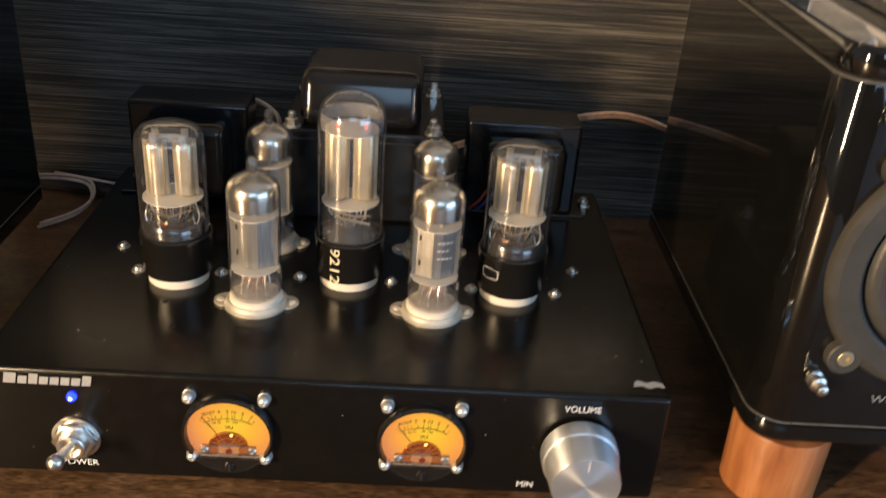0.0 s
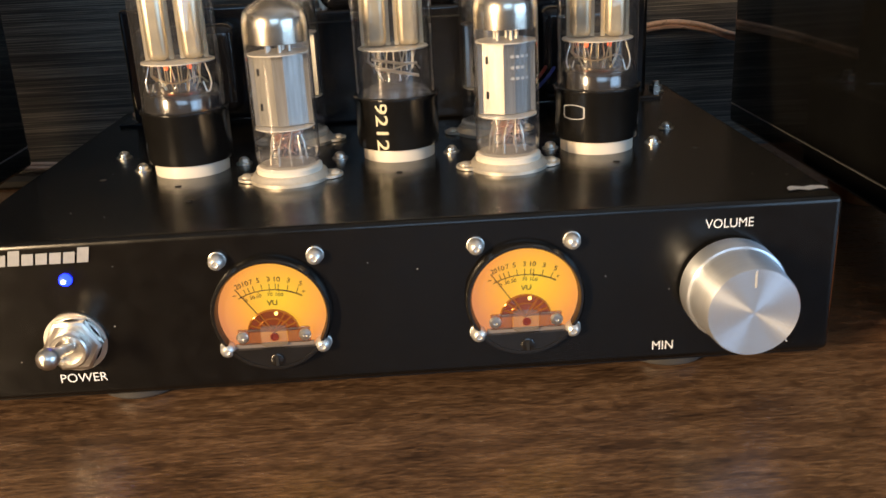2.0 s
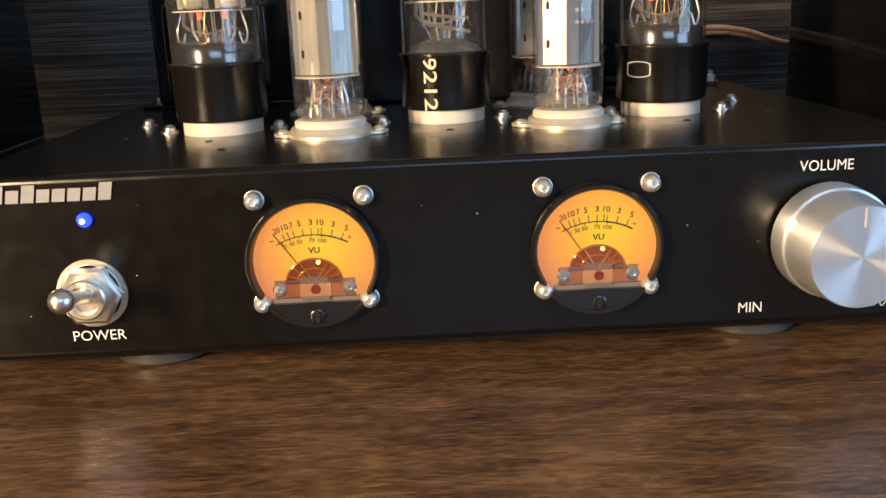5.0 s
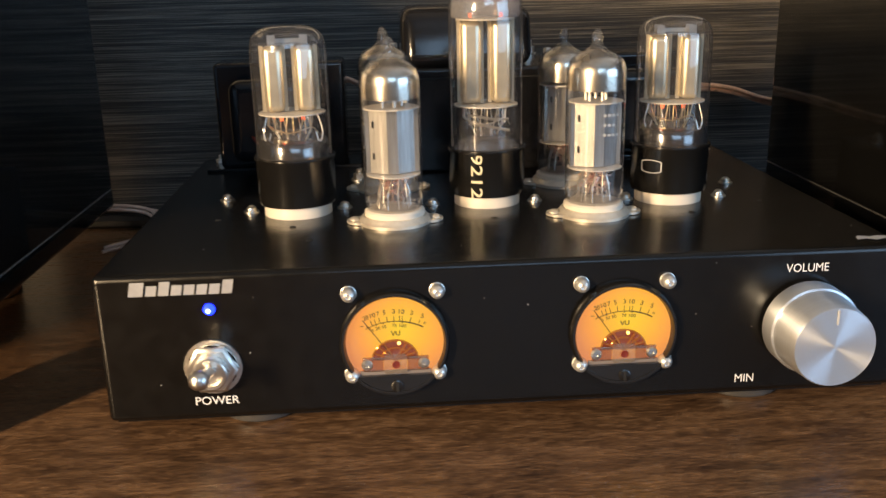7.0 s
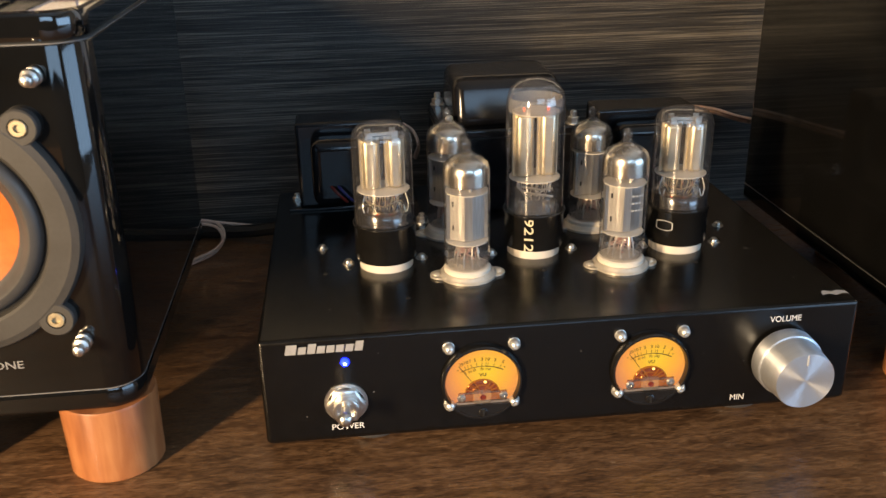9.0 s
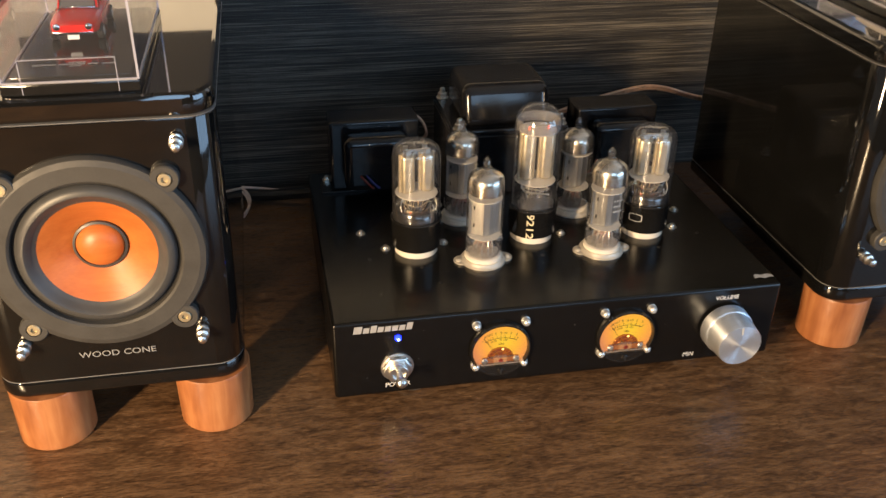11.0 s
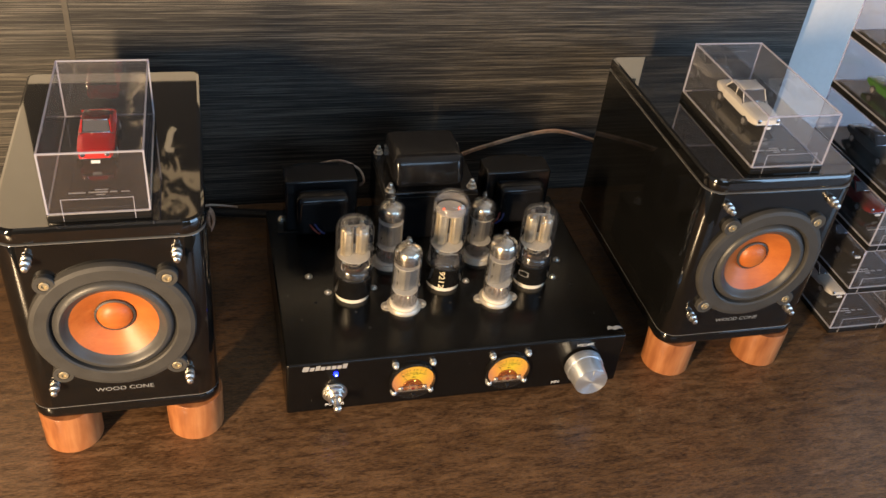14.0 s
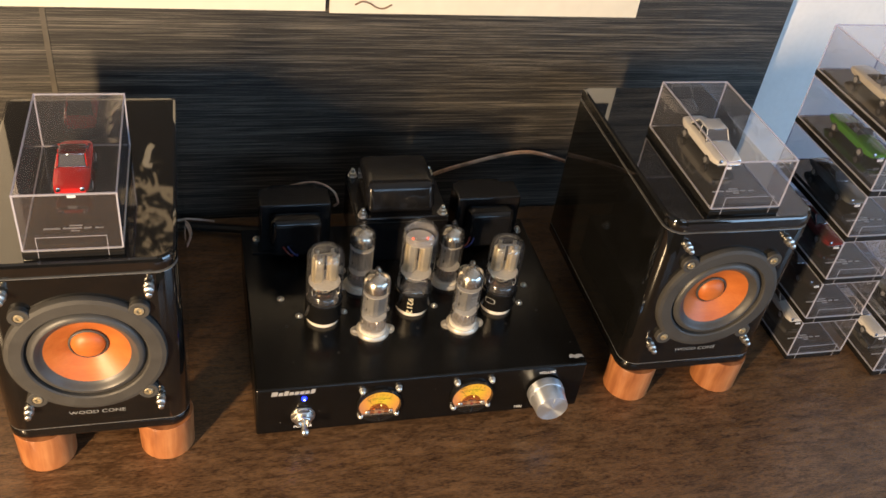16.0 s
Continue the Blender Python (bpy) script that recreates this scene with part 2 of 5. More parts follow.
def picture_print():
    """A dark picture with pale, uneven shapes in it."""
    m, nt, b = nodes_of("dark_picture_with_pale_shapes")
    n = add(nt, "ShaderNodeTexNoise", Scale=48.0, Detail=3.0, Distortion=1.4)
    nt.links.new(coords(nt), n.inputs["Vector"])
    tc = nt.nodes.new("ShaderNodeTexCoord")
    sc = nt.nodes.new("ShaderNodeMapping")
    sc.inputs["Location"].default_value = (-0.0620 / 0.034, 0, -0.1420 / 0.062)
    sc.inputs["Scale"].default_value = (1 / 0.034, 1, 1 / 0.062)
    nt.links.new(tc.outputs["Object"], sc.inputs["Vector"])
    ln = nt.nodes.new("ShaderNodeVectorMath")
    ln.operation = "LENGTH"
    nt.links.new(sc.outputs[0], ln.inputs[0])
    inside = ramp(nt, ln.outputs["Value"], [(0.75, (1, 1, 1)), (1.0, (0, 0, 0))])
    patch = ramp(nt, n.outputs["Fac"], [(0.49, (0, 0, 0)), (0.57, (1, 1, 1))])
    mul = nt.nodes.new("ShaderNodeMix")
    mul.data_type, mul.blend_type = "RGBA", "MULTIPLY"
    mul.inputs[0].default_value = 1.0
    nt.links.new(inside, mul.inputs[6])
    nt.links.new(patch, mul.inputs[7])
    nt.links.new(ramp(nt, mul.outputs[2], [(0.0, (0.022, 0.019, 0.017)), (1.0, (0.58, 0.50, 0.36))]), b.inputs["Base Color"])
    b.inputs["Roughness"].default_value = 0.5
    return m


M_PICTURE = picture_print()
M_LID = plain("polished_black_lid", (0.006, 0.006, 0.006), 0.05, vary=0.2, scale=60, coat=1.0, spec=0.9)
M_IRON = plain("black_varnished_iron", (0.008, 0.008, 0.009), 0.16, vary=0.25, scale=300, bump=0.05)
M_STEEL = plain("nickel_plated_steel", (0.74, 0.72, 0.68), 0.32, 1.0, vary=0.1, scale=500)
M_TIN = plain("dull_tinned_steel", (0.68, 0.63, 0.54), 0.42, 0.6, vary=0.12, scale=400)
M_CHROME = plain("chrome", (0.80, 0.80, 0.80), 0.08, 1.0, vary=0.05)
M_SILVER = plain("getter_silver", (0.76, 0.71, 0.62), 0.26, 1.0, vary=0.12, scale=300)
M_ALU = brushed("turned_aluminium", (0.80, 0.86, 0.94), 0.36, 5200)
M_BAKE = plain("black_bakelite", (0.008, 0.0076, 0.0072), 0.22, vary=0.2, scale=200, spec=0.85)
M_CERAMIC = plain("white_ceramic", (0.70, 0.65, 0.56), 0.4, vary=0.05, scale=200)
M_MICA = plain("mica", (0.60, 0.56, 0.50), 0.45, vary=0.06, scale=400)
M_PLATE = plate_material()
M_PALE = plain("pale_nickel_anode", (0.74, 0.655, 0.49), 0.36, 0.80, vary=0.15, scale=250)
M_GLASS = clear("bulb_glass", (0.96, 0.96, 0.955), 1.55, haze=0.020)
M_HAZE = clear("silvery_film", (0.72, 0.66, 0.58), 1.7, rough=0.12, haze=0.16)
M_STEM = clear("stem_glass", (0.86, 0.84, 0.82), 1.5, haze=0.06)
M_ACRYL = clear("clear_acrylic", (0.94, 0.93, 0.97), 1.85, haze=0.026)
M_EDGE = clear("acrylic_edge", (0.74, 0.73, 0.90), 1.5, rough=0.15, haze=0.28)
M_SMIRROR = clear("smoky_getter_mirror", (0.20, 0.145, 0.095), ior=2.0, rough=0.15, haze=0.012)
M_WIREM = plain("nickel_wire", (0.74, 0.70, 0.64), 0.34, 0.85)
M_PRINT = plain("white_print", (0.78, 0.78, 0.78), 0.5, vary=0.03)
M_MARK = plain("worn_white_mark", (0.32, 0.32, 0.32), 0.5, vary=0.1, scale=900)
M_GREYP = plain("grey_print", (0.45, 0.45, 0.45), 0.5, vary=0.03)
M_GOLDP = plain("gold_print", (0.70, 0.62, 0.42), 0.45, vary=0.05)
M_DARKP = plain("dark_print", (0.03, 0.012, 0.006), 0.5, vary=0.03)
M_DIAL = dial_material()
M_BLUE = glow("blue_led", (0.006, 0.016, 1.0), 11.0)
M_HEAT = glow("heater_glow", (1.0, 0.14, 0.04), 1.6)
M_AMBER = plain("amber_lacquered_brass", (0.52, 0.19, 0.03), 0.16, 0.6)
M_SMOKE = plain("smoky_plastic", (0.20, 0.17, 0.15), 0.2)
M_BRIDGE = clear("smoky_clear_bridge", (0.70, 0.56, 0.42), 1.7, haze=0.02)
M_AMBERC = clear("amber_clear_plastic", (0.27, 0.075, 0.010), 1.55, haze=0.012)
M_LENS = clear("clear_meter_front", (0.97, 0.97, 0.97), 1.35, haze=0.004)
M_HOUSE = clear("cream_clear_plastic", (0.78, 0.68, 0.46), 1.5, rough=0.1, haze=0.08)
M_SATIN = plain("satin_silver_button", (0.66, 0.66, 0.64), 0.36, 0.75, vary=0.15, scale=600)
M_FOOT = plain("dull_grey_foot", (0.09, 0.087, 0.083), 0.4, 0.5)
M_PINKW = plain("pinkish_copper_wire", (0.80, 0.58, 0.50), 0.35, 0.7)
M_BLADE = plain("golden_post", (0.80, 0.68, 0.46), 0.3, 0.9)
M_RED = plain("red_plastic", (0.16, 0.02, 0.012), 0.4)
M_BASKET = plain("grey_cast_basket", (0.047, 0.045, 0.042), 0.55, vary=0.1, scale=700, bump=0.15)
M_RUBBER = plain("grey_rubber_surround", (0.055, 0.055, 0.055), 0.42, vary=0.1, scale=300)
M_DEEP = plain("black_gap", (0.006, 0.006, 0.006), 0.8)
M_CONE = grained("orange_birch_cone", (0.42, 0.104, 0.020), (0.56, 0.172, 0.038), 60, 900, 0.42, 0.12, (0.3, 0.5, 0.7), 0.6)
M_BRASS = plain("brass_screw", (0.48, 0.41, 0.28), 0.5, 0.8)
# Grey that paints the highlight along the cabinet seams.
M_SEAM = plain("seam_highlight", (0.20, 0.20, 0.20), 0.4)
M_DIMP = plain("dim_grey_print", (0.27, 0.27, 0.27), 0.5, vary=0.03)
# Flat grey stands in for the reflection on the car windscreens.
M_SCREEN = plain("windscreen_reflection_grey", (0.10, 0.10, 0.105), 0.12)
M_CASEB = plain("black_display_base", (0.012, 0.012, 0.012), 0.12, vary=0.15)
M_COPPER = plain("clear_copper_cable", (0.80, 0.50, 0.33), 0.28, 0.25, vary=0.2, scale=400)
M_CLEARW = plain("pinkish_clear_sleeve", (0.58, 0.44, 0.36), 0.3, 0.1, vary=0.15, scale=300)
M_CORD = plain("black_rubber_cord", (0.010, 0.010, 0.010), 0.45)
M_TYRE = plain("car_tyre", (0.015, 0.015, 0.015), 0.6)
M_TINT = plain("dark_window", (0.02, 0.022, 0.025), 0.1)


def cherry_material():
    m, nt, b = nodes_of("cherry_wood")
    w = add(nt, "ShaderNodeTexNoise", Scale=1.0, Detail=5.0, Distortion=0.4)
    nt.links.new(coords(nt, (210, 210, 22)), w.inputs["Vector"])
    big = add(nt, "ShaderNodeTexNoise", Scale=45.0, Detail=2.0)
    nt.links.new(coords(nt), big.inputs["Vector"])
    mx = nt.nodes.new("ShaderNodeMix")
    mx.inputs[0].default_value = 0.4
    nt.links.new(w.outputs["Fac"], mx.inputs[2])
    nt.links.new(big.outputs["Fac"], mx.inputs[3])
    nt.links.new(ramp(nt, mx.outputs[0], [(0.32, (0.22, 0.072, 0.024)), (0.5, (0.36, 0.138, 0.050)), (0.68, (0.48, 0.215, 0.086))]), b.inputs["Base Color"])
    b.inputs["Roughness"].default_value = 0.38
    return m


M_CHERRY = cherry_material()

# ---------------------------------------------------------------- shapes


def part(name, bm, material, parent=None, label="", smooth=True, at=(0, 0, 0)):
    me = bpy.data.meshes.new(name)
    bm.normal_update()
    bm.to_mesh(me)
    bm.free()
    me.materials.append(material)
    if smooth:
        me.shade_smooth()
        me.set_sharp_from_angle(angle=radians(38))
        most = max(p.area for p in me.polygons)
        for p in me.polygons:
            if p.area > 0.02 * most and max(abs(c) for c in p.normal) > 0.99995:
                p.use_smooth = False
    ob = new(name, me)
    ob.location = at
    if parent:
        ob.parent = parent
    if label:
        tagged(ob, label)
    return ob


def base(name, at, label, category, group="", turn=0):
    ob = new(name)
    ob.matrix_world = pose(*at, 0, 0, turn)
    ob.empty_display_size = 0.01
    return tagged(ob, label, category, group)


def box(x0, x1, y0, y1, z0, z1, bevel=0.0, seg=2, bm=None):
    bm = bm or bmesh.new()
    made = bmesh.ops.create_cube(bm, size=1.0)["verts"]
    bmesh.ops.transform(bm, verts=made, matrix=Matrix.LocRotScale(((x0 + x1) / 2, (y0 + y1) / 2, (z0 + z1) / 2), None, (x1 - x0, y1 - y0, z1 - z0)))
    if bevel:
        edges = list({e for v in made for e in v.link_edges})
        bmesh.ops.bevel(bm, geom=edges, offset=bevel, segments=seg, affect="EDGES", profile=0.5)
    return bm


def lathe(profile, seg=32, axis="Z", at=(0, 0, 0), bm=None, sx=1.0, sy=1.0):
    """A turned form from (radius, height) pairs. axis Y: the height runs towards -y, out of a front."""
    bm = bm or bmesh.new()
    rows = []
    for r, h in profile:
        ring = []
        for i in range(seg if r > 1e-7 else 1):
            a = 2 * math.pi * i / seg
            p = (r * math.cos(a) * sx, r * math.sin(a) * sy, h)
            if axis == "Y":
                p = (p[0], -p[2], p[1])
            ring.append(bm.verts.new((p[0] + at[0], p[1] + at[1], p[2] + at[2])))
        rows.append(ring)
    for a, b in zip(rows, rows[1:]):
        for i in range(seg):
            j = (i + 1) % seg
            q = [a[i % len(a)], a[j % len(a)], b[j % len(b)], b[i % len(b)]]
            q = list(dict.fromkeys(q))
            if len(q) > 2:
                bm.faces.new(q)
    bmesh.ops.recalc_face_normals(bm, faces=bm.faces)
    return bm


def dome(r, h0, h1, n=7):
    """Profile points of a round top from radius r at height h0 to the axis at h1."""
    return [(r * math.cos(a), h0 + (h1 - h0) * math.sin(a)) for a in [math.pi / 2 * i / n for i in range(1, n)]] + [(0, h1)]


def slab(x0, x1, y0, y1, z0, z1, r, seg=8, edge=0.0, back_r=0.004, hole=None):
    """A block whose plan has rounded corners; edge: chamfered rim above and below."""
    bm = bmesh.new()
    pts = []
    for cx, cy, a0, rr in ((x1 - r, y0 + r, -90, r), (x1 - back_r, y1 - back_r, 0, back_r), (x0 + back_r, y1 - back_r, 90, back_r), (x0 + r, y0 + r, 180, r)):
        for i in range(seg + 1):
            a = radians(a0 + 90 * i / seg)
            pts.append((cx + rr * math.cos(a), cy + rr * math.sin(a)))
    cx, cy = (x0 + x1) / 2, (y0 + y1) / 2
    levels = [(z0, 0.0), (z1, 0.0)]
    if edge:
        levels = [(z0, edge), (z0 + edge * 0.3, edge * 0.3), (z0 + edge, 0.0), (z1 - edge, 0.0), (z1 - edge * 0.3, edge * 0.3), (z1, edge)]
    rings = []
    for z, d in levels:
        kx, ky = 1 - 2 * d / (x1 - x0), 1 - 2 * d / (y1 - y0)
        rings.append([bm.verts.new((cx + (x - cx) * kx, cy + (y - cy) * ky, z)) for x, y in pts])
    n = len(pts)
    for k, (a, b) in enumerate(zip(rings, rings[1:])):
        for i in range(n):
            quad = (a[i], a[(i + 1) % n], b[(i + 1) % n], b[i])
            if hole and k == len(rings) // 2 - 1 and i == n - 1:
                hx, hz, hr = hole
                rim = [bm.verts.new((hx + hr * math.cos(2 * math.pi * j / 48), y0, hz + hr * math.sin(2 * math.pi * j / 48))) for j in range(48)]
                deep = [bm.verts.new((v.co.x, y0 + 0.03, v.co.z)) for v in rim]
                edges = [bm.edges.get((quad[j], quad[(j + 1) % 4])) or bm.edges.new((quad[j], quad[(j + 1) % 4])) for j in range(4)]
                for j in range(48):
                    bm.faces.new((rim[j], deep[j], deep[(j + 1) % 48], rim[(j + 1) % 48]))
                    edges.append(bm.edges.get((rim[j], rim[(j + 1) % 48])))
                bm.faces.new(deep)
                bmesh.ops.triangle_fill(bm, use_beauty=True, edges=edges)
                continue
            bm.faces.new(quad)
    bm.faces.new(list(reversed(rings[0])))
    bm.faces.new(rings[-1])
    return bm


def tube_along(points, r, seg=8, bm=None):
    """A round wire through points."""
    bm = bm or bmesh.new()
    pts = [Vector(p) for p in points]
    rings = []
    for i, p in enumerate(pts):
        d = (pts[min(i + 1, len(pts) - 1)] - pts[max(i - 1, 0)]).normalized()
        side = d.cross(Vector((0.31, 0.2, 0.93))).normalized()
        up = side.cross(d)
        rings.append([bm.verts.new(p + r * (math.cos(a) * side + math.sin(a) * up)) for a in [2 * math.pi * k / seg for k in range(seg)]])
    for a, b in zip(rings, rings[1:]):
        for k in range(seg):
            bm.faces.new((a[k], a[(k + 1) % seg], b[(k + 1) % seg], b[k]))
    bm.faces.new(rings[0])
    bm.faces.new(rings[-1])
    bmesh.ops.recalc_face_normals(bm, faces=bm.faces)
    return bm


def smooth_path(points, steps=8):
    """A Catmull-Rom curve through points."""
    p = [Vector(q) for q in points]
    p = [2 * p[0] - p[1]] + p + [2 * p[-1] - p[-2]]
    out = []
    for i in range(1, len(p) - 2):
        for s in range(steps):
            t = s / steps
            out.append(0.5 * (2 * p[i] + (p[i + 1] - p[i - 1]) * t + (2 * p[i - 1] - 5 * p[i] + 4 * p[i + 1] - p[i + 2]) * t * t + (3 * p[i] - p[i - 1] - 3 * p[i + 1] + p[i + 2]) * t ** 3))
    return out + [p[-2]]


def letters(name, text, width, height, m, material, parent, shear=0.0, wrap=0.0, thick=0.0, label=""):
    """Lettering in the built-in font, scaled to its width and height, on the plane of m (x right, y up). wrap: radius of a round wall."""
    cu = bpy.data.curves.new(name, "FONT")
    cu.body, cu.align_x, cu.align_y, cu.shear, cu.offset = text, "CENTER", "CENTER", shear, thick
    cu.resolution_u = 3
    ob = bpy.data.objects.new(name, cu)
    scene.collection.objects.link(ob)
    me = bpy.data.meshes.new_from_object(ob.evaluated_get(bpy.context.evaluated_depsgraph_get()))
    bpy.data.objects.remove(ob)
    xs, ys = [v.co.x for v in me.vertices], [v.co.y for v in me.vertices]
    cx, cy = (min(xs) + max(xs)) / 2, (min(ys) + max(ys)) / 2
    kx, ky = width / (max(xs) - min(xs)), height / (max(ys) - min(ys))
    for v in me.vertices:
        p = Vector(((v.co.x - cx) * kx, (v.co.y - cy) * ky, 0))
        q = m @ p
        if wrap:
            ang = m.translation.x + (m.to_3x3() @ p).x / wrap
            q = Vector((wrap * math.sin(ang), -wrap * math.cos(ang), m.translation.z + (m.to_3x3() @ p).z))
        v.co = q
    me.materials.clear()
    me.materials.append(material)
    out = new(name, me)
    out.parent = parent
    if label:
        tagged(out, label)
    return out


FRONT = pose(0, 0, 0, 90, 0, 0)


def on_front(x, y, z):
    """A plane that faces -y, for lettering."""
    return Matrix.Translation((x, y, z)) @ FRONT


# ---------------------------------------------------------------- the room
WALL_Y = 0.262
PANEL_END = 0.376
bm = box(-1.6, 1.8, -0.50, WALL_Y - 0.002, -0.03, 0.0, 0.0015)
tagged(part("desk_top", bm, M_DESK), "dark walnut laminate sideboard top with fine grain", "sideboard top", kind="structure")
tagged(part("wall_panel", box(-1.6, PANEL_END, WALL_Y, WALL_Y + 0.014, -0.6, 1.7, 0.0008), M_PANEL), "charcoal wood-grain wall panel with horizontal streaks", "wall panel", kind="structure")
# Pale strip: light caught by the panel seam, put into the colour.
tagged(part("joint_glint", box(-0.2595, -0.2555, WALL_Y - 0.0006, WALL_Y + 0.001, 0.0, 1.69), plain("lit_panel_joint", (0.080, 0.070, 0.055), 0.5, vary=0.3, scale=90), smooth=False), "pale strip painted for the light caught on a wall panel joint", "panel joint", kind="structure")
tagged(part("wall_north", box(-1.62, 1.82, WALL_Y + 0.014, WALL_Y + 0.10, -0.72, 1.72), M_PAINT), "white painted wall beside the dark panel", "wall", kind="structure")
# Unseen walls and floor, added to close the room and bounce light.
tagged(part("wall_west", box(-1.70, -1.62, -2.6, WALL_Y + 0.10, -0.72, 1.72), M_ROOM), "unseen beige wall that sets the bounced light", "wall", kind="structure")
bm = box(1.82, 1.90, -2.6, -2.1, -0.72, 1.72)
box(1.82, 1.90, -0.4, WALL_Y + 0.10, -0.72, 1.72, bm=bm)
box(1.82, 1.90, -2.1, -0.4, -0.72, -0.1, bm=bm)
box(1.82, 1.90, -2.1, -0.4, 1.0, 1.72, bm=bm)
tagged(part("wall_east", bm, M_ROOM), "unseen beige wall around the daylight opening", "wall", kind="structure")
# Unseen south wall, kept dark so the amplifier front reflects little.
bm = box(-1.70, -0.40, -2.68, -2.6, -0.72, 1.72)
box(1.10, 1.90, -2.68, -2.6, -0.72, 1.72, bm=bm)
box(-0.40, 1.10, -2.68, -2.6, -0.72, 0.7, bm=bm)
box(-0.40, 1.10, -2.68, -2.6, 1.5, 1.72, bm=bm)
tagged(part("wall_south", bm, M_DIM), "unseen wall toned dark to cut reflections, with a window opening", "wall", kind="structure")
tagged(part("floor", box(-1.70, 1.90, -2.68, WALL_Y + 0.10, -0.80, -0.72), M_FLOOR), "unseen brown floor closing the room", "floor", kind="structure")
# Unseen ceiling, added white to bounce fill light from above.
tagged(part("ceiling", box(-1.70, 1.90, -2.68, WALL_Y + 0.10, 1.72, 1.80), M_CEIL), "unseen white ceiling that bounces fill light", "ceiling", kind="structure")
side = base("sideboard_body", (0, 0, 0), "dark walnut laminate sideboard carcass under the top", "sideboard")
part("carcass", box(-1.58, 1.78, -0.47, WALL_Y - 0.004, -0.719, -0.031, 0.002), M_DESK, side)

# ---------------------------------------------------------------- the sheets on the wall
for x0, x1, z0, what in ((-0.46, -0.047, 0.2035, "a"), (-0.0435, 0.2235, 0.2020, "b")):
    sheet = base("wall_sheet", ((x0 + x1) / 2, WALL_Y - 0.002, z0), "dark picture print with cream margin on the wall panel", "poster", "sheets on the wall")
    w = (x1 - x0) / 2
    part("paper", box(-w, w, -0.0008, 0.0018, 0, 0.30), M_PAPER, sheet, smooth=False)
    if what == "a":
        part("print_area", box(-0.0455, w - 0.004, -0.0012, -0.0008, 0.0245, 0.296), M_PICTURE, sheet, "dark printed picture with pale shapes", smooth=False)
        bm = tube_along(smooth_path([(0.0660, -0.0012, 0.0670), (0.0625, -0.0012, 0.0720), (0.0605, -0.0012, 0.0800), (0.0585, -0.0012, 0.0870), (0.0640, -0.0012, 0.0885)]), 0.0026, 6)
        for v in bm.verts:
            v.co.y = -0.0012 + (v.co.y + 0.0012) * 0.12
        part("pale_shape", bm, M_PAPER, sheet, "pale printed shape")
    else:
        part("print_area", box(-w + 0.004, w - 0.004, -0.0012, -0.0008, 0.033, 0.296), M_DARKPRINT, sheet, "dark printed picture", smooth=False)
    if what == "b":
        bm = tube_along(smooth_path([(-w + 0.020 + 0.03 * k / 5, -0.0012, 0.0075 + 0.003 * math.sin(k * 1.3)) for k in range(6)]), 0.0007, 5)
        part("ink_line", bm, M_INK, sheet, "brown ink drawing")

# ---------------------------------------------------------------- the amplifier
ZT = 0.0516
amp = base("tube_amplifier", (0, 0, 0), "black steel tube amplifier with two lit meters on the sideboard", "amplifier")
bm = box(-0.120, 0.120, 0, 0.176, 0.0060, ZT, 0.0018, 4)
part("chassis", bm, M_BLACK, amp)
part("bottom_plate", box(-0.118, 0.118, 0.002, 0.174, 0.0052, 0.0066), M_BLACK, amp, smooth=False)
for fx, fy in ((-0.0775, 0.0195), (0.0785, 0.0195), (-0.0775, 0.155), (0.0785, 0.155)):
    part("foot", lathe([(0, 0), (0.0118, 0), (0.0128, 0.0008), (0.0132, 0.0045), (0.0126, 0.0052), (0, 0.0052)], 32), M_FOOT, amp, "round dull metal foot", at=(fx, fy, 0))


def cap_screw(x, y, z, parent, r=0.0018, axis="Z", material=None, name="screw"):
    prof = [(r * 1.5, 0), (r * 1.5, r * 0.25), (r, r * 0.3), (r, r * 0.7)] + [(a, b) for a, b in dome(r, r * 0.7, r * 1.35, 4)[:-1]] + [(r * 0.45, r * 1.3), (r * 0.42, r * 0.8), (0, r * 0.8)]
    return part(name, lathe(prof, 16, axis), material or M_STEEL, parent, at=(x, y, z))


for sx, sy in ((-0.0955, 0.0895), (0.0965, 0.0885), (-0.0838, 0.0702), (-0.0505, 0.0715), (0.0865, 0.0685), (0.0520, 0.0690), (-0.0185, 0.0715), (0.0190, 0.0715)):
    cap_screw(sx, sy, ZT, amp)
for sx, sy in ((-0.094, 0.060), (0.098, 0.059), (-0.067, 0.047), (0.0015, 0.049), (0.0695, 0.047), (-0.060, 0.030)):
    part("hole", lathe([(0.0011, -0.0002), (0.0011, 0.00015), (0.0006, 0.0002), (0, 0.0001)], 12), M_DEEP, amp, at=(sx, sy, ZT))
for sx, sy in ((-0.109, 0.160), (-0.046, 0.118), (0.111, 0.158)):
    bm = lathe([(0.0036, 0), (0.0036, 0.0006), (0.0028, 0.0007)], 18)
    lathe([(0.0028, 0.0007), (0.0028, 0.0028), (0.0016, 0.0030), (0.0016, 0.0046), (0, 0.0050)], 6, bm=bm)
    part("bolt", bm, M_STEEL, amp, "nickel hex nut on a stud", at=(sx, sy, ZT))

